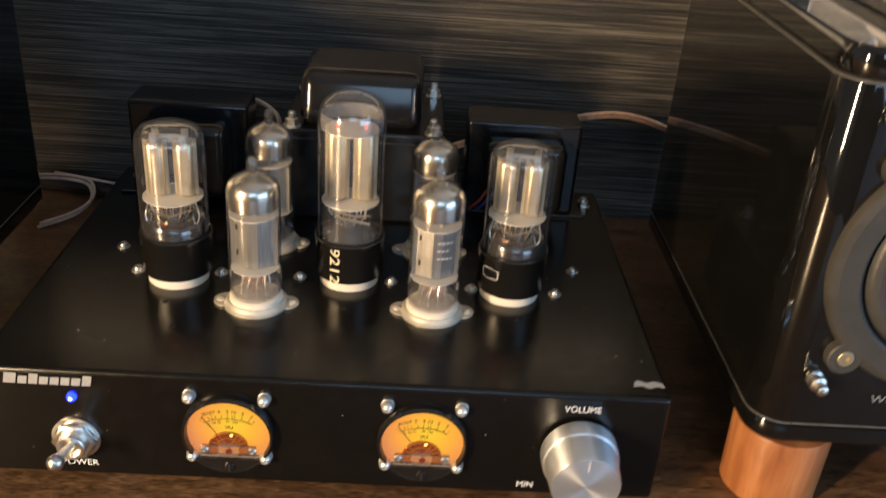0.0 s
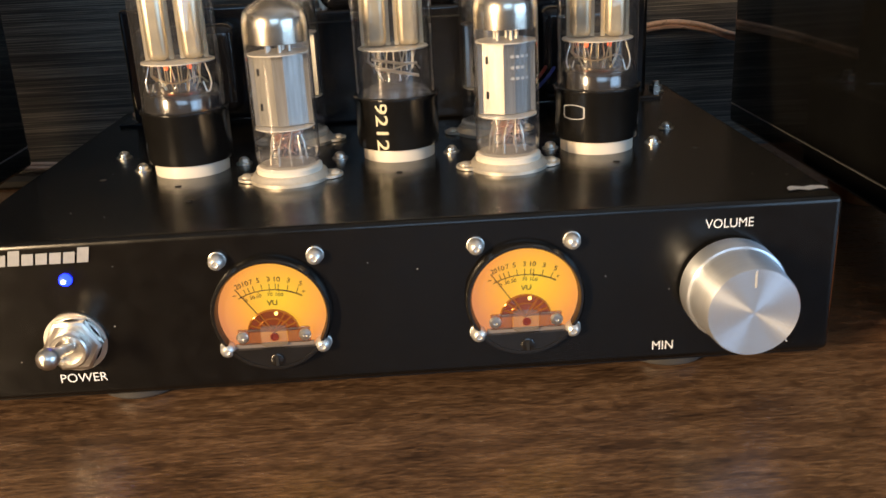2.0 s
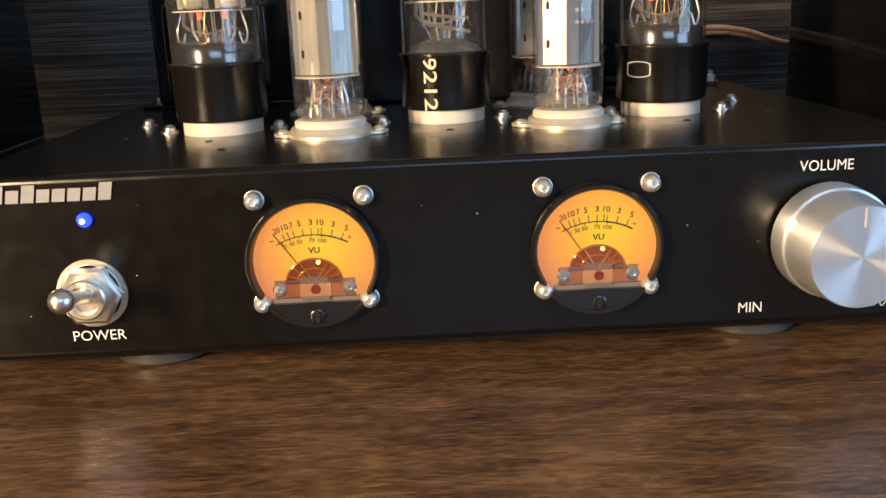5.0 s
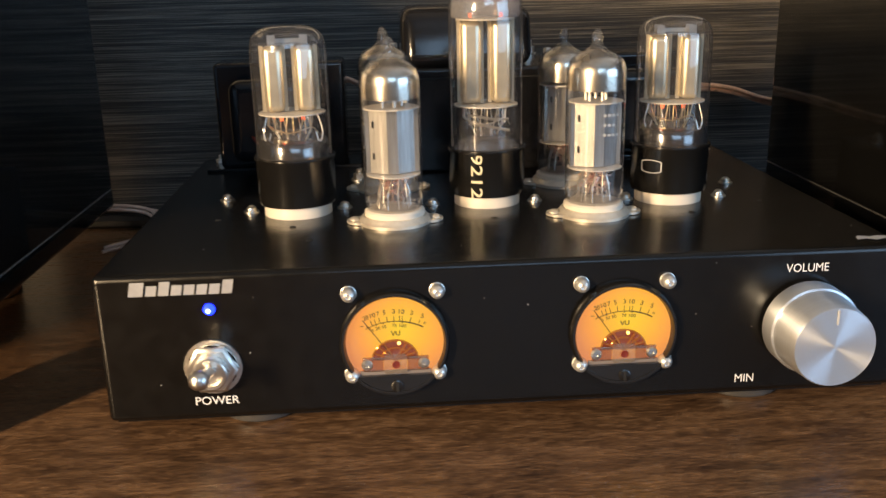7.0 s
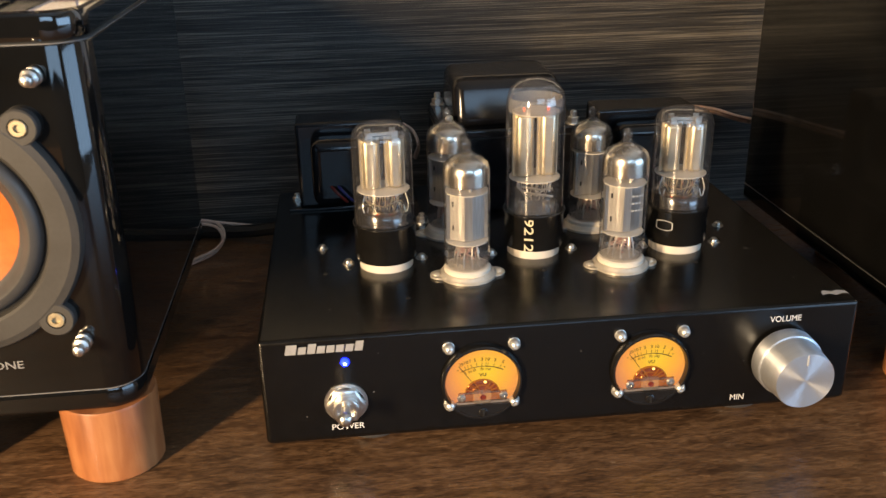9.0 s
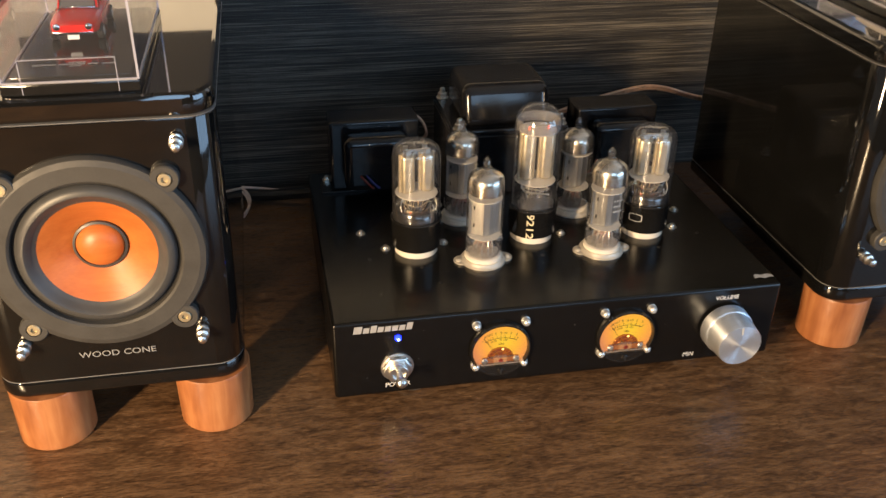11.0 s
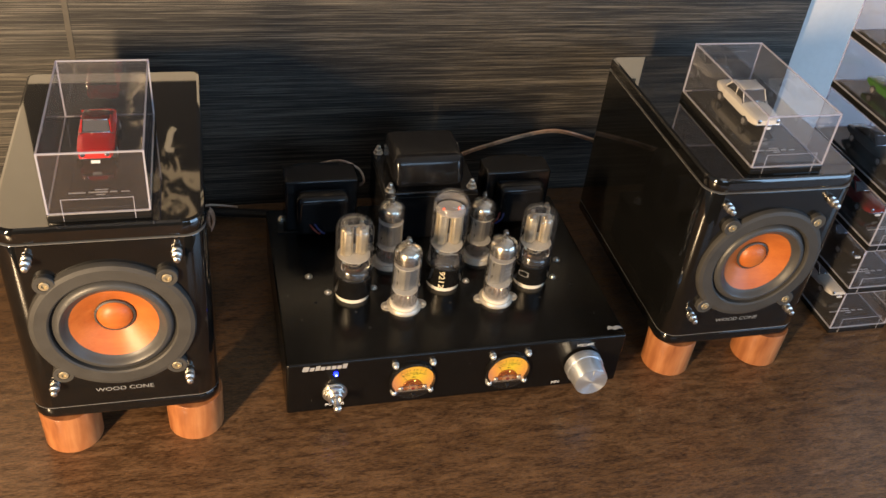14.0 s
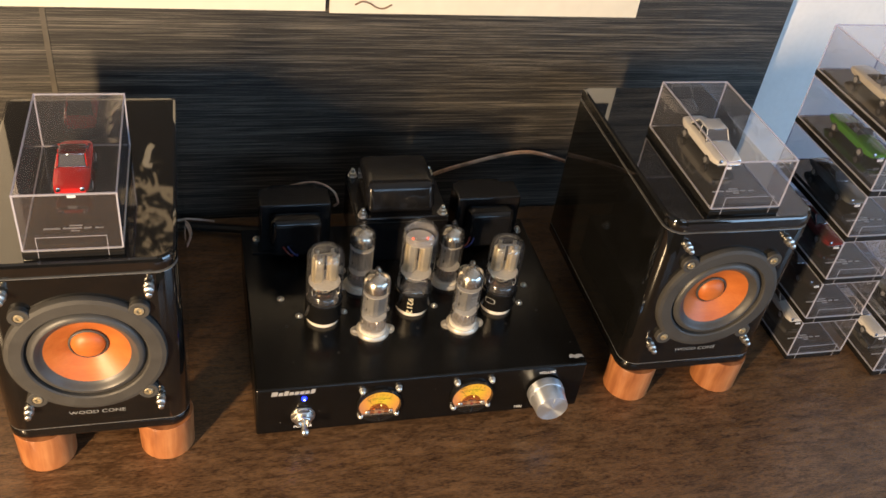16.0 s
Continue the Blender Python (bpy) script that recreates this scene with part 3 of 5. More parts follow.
# front lettering and marks
for k, (w, h) in enumerate(((0.0041, 0.0042), (0.0030, 0.0031), (0.0030, 0.0042), (0.0030, 0.0031), (0.0030, 0.0031), (0.0030, 0.0031), (0.0030, 0.0031), (0.0030, 0.0042))):
    x = -0.1098 + 0.0036 * k + (0.0012 if k else 0)
    bm = bmesh.new()
    bm.faces.new([bm.verts.new(p) for p in ((x, -0.0004, 0.0455), (x + w, -0.0004, 0.0455), (x + w + h * 0.2, -0.0004, 0.0455 + h), (x + h * 0.2, -0.0004, 0.0455 + h))])
    part("mark_bar", bm, M_MARK, amp, "white printed bar of the maker's mark", smooth=False)
letters("power_lettering", "POWER", 0.0128, 0.0026, on_front(-0.0875, -0.0004, 0.0120), M_PRINT, amp)
letters("volume_lettering", "VOLUME", 0.0130, 0.0026, on_front(0.0893, -0.0004, 0.0459), M_PRINT, amp)
letters("max_lettering", "MAX", 0.0068, 0.0026, on_front(0.1045, -0.0004, 0.0110), M_PRINT, amp)
letters("min_lettering", "MIN", 0.0058, 0.0026, on_front(0.0725, -0.0004, 0.0110), M_PRINT, amp)
bm = bmesh.new()
bm.faces.new([bm.verts.new((x, y, ZT + 0.0003)) for x, y in ((0.1075, 0.0062), (0.1105, 0.0070), (0.1130, 0.0055), (0.1160, 0.0068), (0.1188, 0.0064), (0.1180, 0.0092), (0.1150, 0.0100), (0.1125, 0.0090), (0.1095, 0.0104), (0.1080, 0.0090))])
part("sticker", bm, M_GREYP, amp, "small torn silver sticker", smooth=False)

# specks of dust on the top and the front
wild = random.Random(31)
bm = bmesh.new()
for k in range(34):
    x, r, turn = wild.uniform(-0.115, 0.115), wild.uniform(0.00010, 0.00022), wild.uniform(0, 6)
    y, z = (wild.uniform(0.006, 0.10), ZT + 0.00012) if k < 22 else (-0.00012, wild.uniform(0.010, 0.049))
    ring = [(r * (1.0 + 0.5 * math.sin(2 * a + turn)) * math.cos(a), r * math.sin(a)) for a in (0, 1.26, 2.51, 3.77, 5.03)]
    bm.faces.new([bm.verts.new((x + u, y + v, z) if k < 22 else (x + u, y, z + v)) for u, v in ring])
tagged(part("dust", bm, M_GREYP, smooth=False), "pale specks of dust on the amplifier case", "dust", kind="stuff")

# power lamp and switch
part("led_core", lathe([(0.0007, 0.0016), (0.0006, 0.0021), (0, 0.0022)], 10, "Y"), glow("led_core_glow", (0.45, 0.62, 1.0), 6.0), amp, "bright core of the lamp", at=(-0.0873, 0, 0.0408))
part("power_led", lathe([(0.0017, 0), (0.0017, 0.0006), (0.0015, 0.0010)] + dome(0.0015, 0.0010, 0.0019, 4), 16, "Y"), M_BLUE, amp, "lit blue power lamp", at=(-0.0873, 0, 0.0408))
sw = part("power_switch", lathe([(0.0085, 0), (0.0085, 0.0006), (0.0072, 0.0007), (0.0072, 0.0014)], 28, "Y"), M_STEEL, amp, "nickel toggle switch with hex nut", at=(-0.0878, 0, 0.0228))
part("hex_nut", lathe([(0.0078, 0.0012), (0.0078, 0.0032), (0.0070, 0.0037), (0.0052, 0.0037)], 6, "Y"), M_STEEL, sw)
part("bushing", lathe([(0.0050, 0.003), (0.0050, 0.0062), (0.0046, 0.0066), (0.0036, 0.0066), (0.0034, 0.0050), (0, 0.0050)], 28, "Y"), M_STEEL, sw)
lever = part("lever", lathe([(0, 0), (0.0014, 0.0005), (0.0017, 0.008), (0.0020, 0.012), (0.0026, 0.0135), (0.0029, 0.0155)] + dome(0.0029, 0.0155, 0.0178, 5), 20, "Y"), M_STEEL, sw, "nickel bat lever", at=(0, -0.003, 0))
lever.rotation_euler = (radians(-14), 0, radians(-2))

# volume knob
knob = part("volume_knob", lathe([(0, 0.0015), (0.0133, 0.0015), (0.0137, 0.0021), (0.0136, 0.0078), (0.0134, 0.0082), (0.0129, 0.0084), (0.0120, 0.0198), (0.0117, 0.0203), (0, 0.0204)], 72, "Y"), M_ALU, amp, "turned aluminium volume knob", at=(0.0898, 0, 0.0285))
part("pointer", box(-0.00022, 0.00022, -0.0206, -0.0203, 0.0070, 0.0112), M_GREYP, knob, smooth=False)


def slab_front(hx, hz, r, y0, y1, cz):
    """A small block that faces -y, its outline rounded at the corners."""
    bm = bmesh.new()
    pts = []
    for sx, sz, a0 in ((1, -1, -90), (1, 1, 0), (-1, 1, 90), (-1, -1, 180)):
        for i in range(5):
            a = radians(a0 + 22.5 * i)
            pts.append((sx * (hx - r) + r * math.cos(a), cz + sz * (hz - r) + r * math.sin(a)))
    front = [bm.verts.new((x, y0, z)) for x, z in pts]
    back = [bm.verts.new((x, y1, z)) for x, z in pts]
    bm.faces.new(front)
    bm.faces.new(back[::-1])
    for i in range(len(pts)):
        j = (i + 1) % len(pts)
        bm.faces.new((front[i], back[i], back[j], front[j]))
    bmesh.ops.recalc_face_normals(bm, faces=bm.faces)
    return bm


def vu_meter(cx, cz):
    m = part("vu_meter", lathe([(0.0162, 0), (0.0162, 0.0022), (0.0156, 0.0030), (0.0150, 0.0030), (0.0146, 0.0022), (0.0146, 0.0004)], 64, "Y"), M_BAKE, amp, "round panel meter with orange back-lit dial", at=(cx, 0, cz))
    low = -0.0098
    # window with a straight foot
    R = 0.0145
    a0 = math.asin(low / R)
    arc = [(R * math.cos(a0 + (math.pi - 2 * a0) * i / 40), R * math.sin(a0 + (math.pi - 2 * a0) * i / 40)) for i in range(41)]
    bm = bmesh.new()
    bm.faces.new([bm.verts.new((x, -0.0006, z)) for x, z in arc])
    part("dial", bm, M_DIAL, m, "glowing orange dial", smooth=False)
    # the straight lower part of the bezel
    bm = bmesh.new()
    pts = [(0.0160 * math.cos(a), 0.0160 * math.sin(a)) for a in [math.pi + math.asin(-low / 0.0160) + (math.pi - 2 * math.asin(-low / 0.0160)) * i / 24 for i in range(25)]]
    lo = [bm.verts.new((x, -0.0002, z)) for x, z in pts]
    hi = [bm.verts.new((x, -0.0028, z)) for x, z in pts]
    for i in range(24):
        bm.faces.new((lo[i], lo[i + 1], hi[i + 1], hi[i]))
    bm.faces.new(hi)
    bm.faces.new((lo[0], hi[0], hi[-1], lo[-1]))
    bmesh.ops.recalc_face_normals(bm, faces=bm.faces)
    part("lower_bezel", bm, M_BAKE, m)
    bm = lathe([(0.0018, 0.0028), (0.0018, 0.0032), (0.0014, 0.0034), (0, 0.0033)], 20, "Y", (0.0003, 0, -0.0131))
    part("zero_screw", bm, M_BAKE, m)
    part("screw_slot", box(-0.0001, 0.0007, -0.0036, -0.0033, -0.0146, -0.0116), M_DEEP, m, smooth=False)
    # scale: a flat arc, ticks above it, percentages below
    y = -0.0009
    c, R1 = -0.0112, 0.0179

    def polar(r, deg):
        return (r * math.sin(radians(deg)), y, c + r * math.cos(radians(deg)))
    bm = bmesh.new()
    for i in range(30):
        p, q = -28.5 + 57 * i / 30, -28.5 + 57 * (i + 1) / 30
        w = 0.00019 if p > 5 else 0.00013
        bm.faces.new([bm.verts.new(v) for v in (polar(R1 - w, p), polar(R1 - w, q), polar(R1 + w, q), polar(R1 + w, p))])
    for deg in (-25.6, -20.6, -17, -13, -6.2, 0, 5, 7.4, 15, 23):
        bm.faces.new([bm.verts.new(v) for v in (polar(R1, deg - 0.3), polar(R1, deg + 0.3), polar(R1 + 0.0017, deg + 0.3), polar(R1 + 0.0017, deg - 0.3))])
    for deg in (-23.5, -17, -10, 0, 8):
        bm.faces.new([bm.verts.new(v) for v in (polar(R1 - 0.0006, deg - 0.3), polar(R1 - 0.0006, deg + 0.3), polar(R1, deg + 0.3), polar(R1, deg - 0.3))])
    part("scale_marks", bm, M_DARKP, m, smooth=False)
    numbers = [("20", -23), ("10", -17.2), ("7", -12.8), ("5", -7.6), ("3", 0), ("10", 6.3), ("3", 14.6), ("5", 23.6), ("0", -23), ("30", -16.8), ("50", -10.4), ("70", 0), ("100", 8.8)]
    for k, (text, deg) in enumerate(numbers):
        small = k > 7
        x, _, z = polar(R1 - 0.0013 if small else R1 + 0.0031, deg)
        letters("scale_number", text, (0.00068 if small else 0.00082) * len(text), 0.0010 if small else 0.0014, Matrix.Translation((x, y, z)) @ FRONT @ pose(0, 0, 0, 0, 0, -deg * 0.8), M_DARKP, m, thick=0.012)
    for text, deg in (("-", -29.5), ("+", 28)):
        x, _, z = polar(R1 + 0.0013, deg)
        letters("scale_sign", text, 0.0009, 0.00022 if text == "-" else 0.0009, Matrix.Translation((x, y, z)) @ FRONT, M_DARKP, m)
    letters("vu_lettering", "VU", 0.0028, 0.0015, on_front(0.0003, y, 0.0029), M_DARKP, m, thick=0.02)
    # needle and movement
    pz = -0.0062
    needle = part("needle", box(-0.00011, 0.00011, -0.0013, -0.0011, 0.0, 0.0166), M_DARKP, m, smooth=False, at=(0.0004, 0, pz))
    needle.rotation_euler = (0, radians(-35), 0)
    bz = -0.0052
    bm = bmesh.new()
    ring = [(0.0068 * math.cos(math.pi * i / 20), bz + 0.0062 * math.sin(math.pi * i / 20)) for i in range(21)]
    f = [bm.verts.new((x, -0.0016, z)) for x, z in ring]
    g = [bm.verts.new((x, -0.0007, z)) for x, z in ring]
    bm.faces.new(f)
    for i in range(20):
        bm.faces.new((f[i], f[i + 1], g[i + 1], g[i]))
    bmesh.ops.recalc_face_normals(bm, faces=bm.faces)
    part("movement", bm, M_AMBERC, m, "amber translucent movement")
    bm = bmesh.new()
    for dx, dz in ((-0.0060, 0.0022), (0.0060, 0.0022), (-0.0031, 0.0052), (0.0033, 0.0050), (-0.0048, 0.0042), (0.0050, 0.0040)):
        tube_along([(0, -0.0018, bz), (dx, -0.0018, bz + dz)], 0.00026, 5, bm)
    tube_along([(x, -0.0017, z) for x, z in ring], 0.00030, 5, bm)
    tube_along([(x * 0.62, -0.0017, bz + (z - bz) * 0.62) for x, z in ring], 0.00024, 5, bm)
    part("movement_frame", bm, M_AMBER, m, "brown metal spokes and rim")
    for x0, x1 in ((-0.0096, -0.0036), (0.0036, 0.0098)):
        part("bridge", box(x0, x1, -0.0022, -0.0017, -0.0086, -0.0040, 0.0003), M_BRIDGE, m, "smoky clear bridge arm")
        part("bridge_edge", box(x0 + 0.0003, x1, -0.0024, -0.0022, -0.0044, -0.0041), M_HOUSE, m, smooth=False)
    # Grey strip added over the dial's foot to make it darker there.
    part("dial_foot_strip", box(-0.0106, 0.0106, -0.0015, -0.0010, -0.0098, -0.0086), M_SMOKE, m, "grey strip added to darken the foot of the dial", smooth=False)
    part("coil_bar", box(-0.0036, 0.0036, -0.0019, -0.0016, -0.0094, -0.0084), M_SMOKE, m, smooth=False)
    for x in (-0.0084, 0.0084):
        part("bridge_screw", lathe([(0.0017, 0.0022), (0.0017, 0.0026), (0.0013, 0.0031), (0.0005, 0.0032), (0.0004, 0.0028), (0, 0.0028)], 16, "Y", (x, 0, -0.0062)), M_STEEL, m)
    part("pivot_housing", slab_front(0.0035, 0.0030, 0.0011, -0.0025, -0.0018, -0.0062), M_HOUSE, m, "cream translucent pivot housing")
    part("pivot", lathe([(0.0012, 0.00252), (0.0011, 0.0028), (0.0008, 0.0028), (0.0007, 0.0026), (0, 0.0026)], 18, "Y", (0.0002, 0, -0.0064)), M_RED, m)
    part("bulb", lathe([(0.0005, 0.0015), (0.0005, 0.0019), (0, 0.0022)], 10, "Y", (0.0012, 0, 0.0001)), glow("meter_bulb", (1.0, 0.66, 0.16), 3.0), m, "lit meter bulb")
    # glass front
    bm = bmesh.new()
    bm.faces.new([bm.verts.new((x, -0.0027, z)) for x, z in arc])
    pane = part("pane", bm, M_LENS, m, "clear plastic front", smooth=False)
    pane.visible_shadow = False
    return m


for cx, cz in ((-0.0342, 0.0281), (0.0342, 0.0281)):
    vu_meter(cx, cz)
    for dx in (-0.0129, 0.0129):
        for z in (0.0437, 0.0183):
            part("meter_screw", lathe([(0.0024, 0), (0.0024, 0.0003), (0.0022, 0.0004), (0.0022, 0.0014), (0.0020, 0.0024), (0.0015, 0.0031), (0.0008, 0.0035), (0.0005, 0.0034), (0, 0.0034)], 20, "Y"), M_SATIN, amp, "domed satin silver screw", at=(cx + dx, 0, z))

# transformers
tr = part("mains_transformer", box(-0.0345, 0.0385, 0.1275, 0.190, ZT, 0.0950, 0.0014, 3), M_IRON, amp, "large black transformer with bell cover")
bm = box(-0.0270, 0.0280, 0.1385, 0.182, 0.0944, 0.1190, 0.0060, 5)
for v in bm.verts:
    low = (0.1190 - v.co.z) / 0.0246
    v.co.y -= 0.0070 * low if v.co.y < 0.155 else 0.0
part("bell_cover", bm, M_IRON, tr, "glossy black bell cover")
part("core_seam", box(-0.0349, 0.0389, 0.1271, 0.1904, 0.0905, 0.0911), M_DEEP, tr, smooth=False)
for bx in (-0.0297, 0.0337):
    for by in (0.1315, 0.1855):
        bm = lathe([(0.0040, 0), (0.0040, 0.0006), (0.0030, 0.0007)], 18)
        lathe([(0.0031, 0.0007), (0.0031, 0.0034), (0.0018, 0.0037), (0.0018, 0.0062), (0.0014, 0.0068), (0, 0.0068)], 6, bm=bm)
        part("bolt", bm, M_STEEL, tr, at=(bx, by, 0.0950))
for x0, x1 in ((-0.1070, -0.0520), (0.0500, 0.1035)):
    o = part("output_transformer", box(x0, x1, 0.1450, 0.168, ZT + 0.0012, 0.0978, 0.0018, 3), M_IRON, amp, "black output transformer with rounded end bells")
    part("end_bell", box(x0 + 0.0075, x1 - 0.0075, 0.1300, 0.1460, ZT + 0.006, 0.0920, 0.0050, 5), M_IRON, o, "glossy black end bell")
    part("rear_bell", box(x0 + 0.0075, x1 - 0.0075, 0.1672, 0.1830, ZT + 0.006, 0.0920, 0.0050, 5), M_IRON, o, "glossy black end bell")
    part("mounting_flange", box(x0 - 0.006, x1 + 0.006, 0.1435, 0.1695, ZT, ZT + 0.0014, 0.0004), M_IRON, o)
M_BLUEW = plain("blue_wire_sleeve", (0.02, 0.03, 0.16), 0.4)
for wx, d in ((-0.0905, 1), (0.0600, -1)):
    for mm, off in ((M_RED, 0.0), (M_BLUEW, 0.0035)):
        part("lead_wire", tube_along(smooth_path([(wx + off, 0.1310, 0.0690), (wx + off + 0.003 * d, 0.1265, 0.0665), (wx + off + 0.007 * d, 0.1270, 0.0620), (wx + off + 0.008 * d, 0.1310, 0.0600)]), 0.0007, 6), mm, amp)


def prism(outline, z0, z1):
    """An upright prism over a flat outline."""
    bm = bmesh.new()
    lo = [bm.verts.new((x, y, z0)) for x, y in outline]
    hi = [bm.verts.new((x, y, z1)) for x, y in outline]
    n = len(outline)
    for i in range(n):
        bm.faces.new((lo[i], lo[(i + 1) % n], hi[(i + 1) % n], hi[i]))
    bm.faces.new(hi)
    bm.faces.new(lo[::-1])
    bmesh.ops.recalc_face_normals(bm, faces=bm.faces)
    return bm


def noval_socket(x, y):
    s = part("tube_socket", lathe([(0.0124, 0), (0.0124, 0.0010), (0.0118, 0.0014), (0.0115, 0.0021), (0.0109, 0.0027), (0.0099, 0.0028)], 36), M_TIN, amp, "metal socket ring with two tabs", at=(x, y, ZT))
    for d in (-1, 1):
        bm = lathe([(0.0048, 0.0002), (0.0048, 0.0010), (0, 0.0010)], 20, sx=1.0, at=(d * 0.0116, 0, 0))
        part("tab", bm, M_TIN, s)
        part("tab_screw", lathe([(0.0018, 0.0010), (0.0018, 0.0014), (0.0011, 0.0020), (0, 0.0021)], 12, at=(d * 0.0136, 0, 0)), M_TIN, s)
    part("ceramic", lathe([(0.0102, 0.0020), (0.0102, 0.0042), (0.0094, 0.0048), (0, 0.0048)], 36), M_CERAMIC, s, "white ceramic insert")


def pentode(x, y, turn, top, printed):
    """Miniature output valve: clear bulb with a silvered crown and a pip on top."""
    t = base("vacuum_tube", (x, y, ZT + 0.0048), "clear glass miniature output tube with silvered top in white socket", "vacuum tube", "small output tubes", turn)
    r = 0.0099
    h = top - ZT - 0.0048
    sh = h - 0.0106
    prof = [(0, 0.0), (r * 0.88, 0.0), (r * 0.97, 0.0012), (r, 0.004), (r, sh - 0.004), (r * 0.985, sh - 0.002), (r * 0.90, sh + 0.0005), (r * 0.68, sh + 0.0024), (r * 0.40, sh + 0.0037), (0.0027, sh + 0.0047), (0.0018, sh + 0.0058), (0.0017, sh + 0.0068), (0.0021, sh + 0.0080), (0.0015, sh + 0.0096), (0.0006, h)]
    g = part("bulb", lathe(prof + [(0, h)], 40), M_GLASS, t, "clear glass bulb")
    g.visible_shadow = False
    q = r - 0.0005
    part("getter_flash", lathe([(q, sh - 0.0088), (q, sh - 0.004), (q * 0.985, sh - 0.0022), (q * 0.90, sh + 0.0001), (q * 0.68, sh + 0.0019), (q * 0.40, sh + 0.0031), (0.0018, sh + 0.0040)], 40), M_SILVER, t, "mirror-like silvered crown")
    part("top_mica", lathe([(0.0092, 0.0338), (0.0092, 0.0342), (0, 0.0342)], 14), M_MICA, t)
    part("lower_mica", lathe([(0.0092, 0.0117), (0.0092, 0.0120), (0, 0.0120)], 16), M_MICA, t)
    # anode: a flattened box with ribs
    bm = prism(((-0.0074, -0.0008), (-0.0016, -0.0042), (0.0018, -0.0042), (0.0074, -0.0008), (0.0074, 0.0008), (0.0018, 0.0042), (-0.0016, 0.0042), (-0.0074, 0.0008)), 0.0124, 0.0336)
    box(-0.0088, -0.0073, -0.0008, 0.0008, 0.0124, 0.0336, bm=bm)
    box(0.0073, 0.0088, -0.0008, 0.0008, 0.0124, 0.0336, bm=bm)
    part("anode", bm, M_PLATE, t, "grey metal anode with folded faces", smooth=False)
    for zz in (0.0170, 0.0275):
        part("anode_slot", box(-0.0066, -0.0059, -0.0020, -0.0013, zz, zz + 0.0022, 0.0002), M_DEEP, t, smooth=False)
    bm = bmesh.new()
    for k in range(9):
        a = 2 * math.pi * (k + 0.5) / 9.5
        tube_along([(0.0058 * math.cos(a), 0.0058 * math.sin(a), 0.0005), (0.0052 * math.cos(a), 0.0052 * math.sin(a), 0.006), (0.0034 * math.cos(a * 1.1), 0.0034 * math.sin(a * 1.1), 0.0117)], 0.00038, 5, bm)
    part("pins", bm, M_WIREM, t)
    wild = random.Random(int(x * 1e5) + 7)
    bm = bmesh.new()
    for k in range(22):
        a, b2 = wild.uniform(0, 6.28), wild.uniform(0, 6.28)
        pts = [(0.0058 * math.cos(a) * wild.uniform(0.6, 1), 0.0058 * math.sin(a), wild.uniform(0.0035, 0.006)), (0.004 * wild.uniform(-1, 1), 0.004 * wild.uniform(-1, 1), wild.uniform(0.006, 0.009)), (0.0056 * math.cos(b2), 0.0056 * math.sin(b2), wild.uniform(0.008, 0.0115))]
        tube_along(pts, 0.00022, 4, bm)
    part("lead_tangle", bm, M_PINKW, t, "pinkish silver lead wires")
    part("heater", box(-0.0008, 0.0007, -0.0028, -0.0020, 0.0104, 0.0116, 0.0003), M_HEAT, t, "glowing red heater end")
    part("glass_button", lathe([(0.0088, 0.0006), (0.0093, 0.0022), (0.0090, 0.0036), (0.0070, 0.0044), (0, 0.0046)], 28), M_STEM, t, "thick moulded glass button")
    bm = bmesh.new()
    for k in range(5):
        a = 2 * math.pi * k / 5
        tube_along([(0.0035 * math.cos(a), 0.0035 * math.sin(a), 0.0343), (0.0035 * math.cos(a), 0.0035 * math.sin(a), 0.0385)], 0.0006, 5, bm)
    lathe([(0.0045, 0.0382), (0.0050, 0.0386), (0.0045, 0.0392)], 20, bm=bm)
    part("getter_ring", bm, M_WIREM, t)
    if printed:
        bm = bmesh.new()
        for row, (n, z) in enumerate(((4, 0.0300), (3, 0.0268), (4, 0.0236))):
            for k in range(n):
                a0 = radians(-4 + 9 * k)
                vs = []
                for da, dz in ((0, 0), (0.10, 0), (0.10, 0.0008), (0, 0.0008)):
                    vs.append(bm.verts.new(((r + 0.0001) * math.sin(a0 + da), -(r + 0.0001) * math.cos(a0 + da), z + dz)))
                bm.faces.new(vs)
        part("bulb_print", bm, M_GREYP, t, "worn white print", smooth=False)
    return t


for x, y, turn, top, pr in ((-0.0325, 0.0500, 0, 0.1130, False), (0.0358, 0.0500, 6, 0.1138, True), (-0.0345, 0.1005, -15, 0.1135, False), (0.0345, 0.1000, 20, 0.1112, False)):
    noval_socket(x, y)
    pentode(x, y, turn, top, pr)


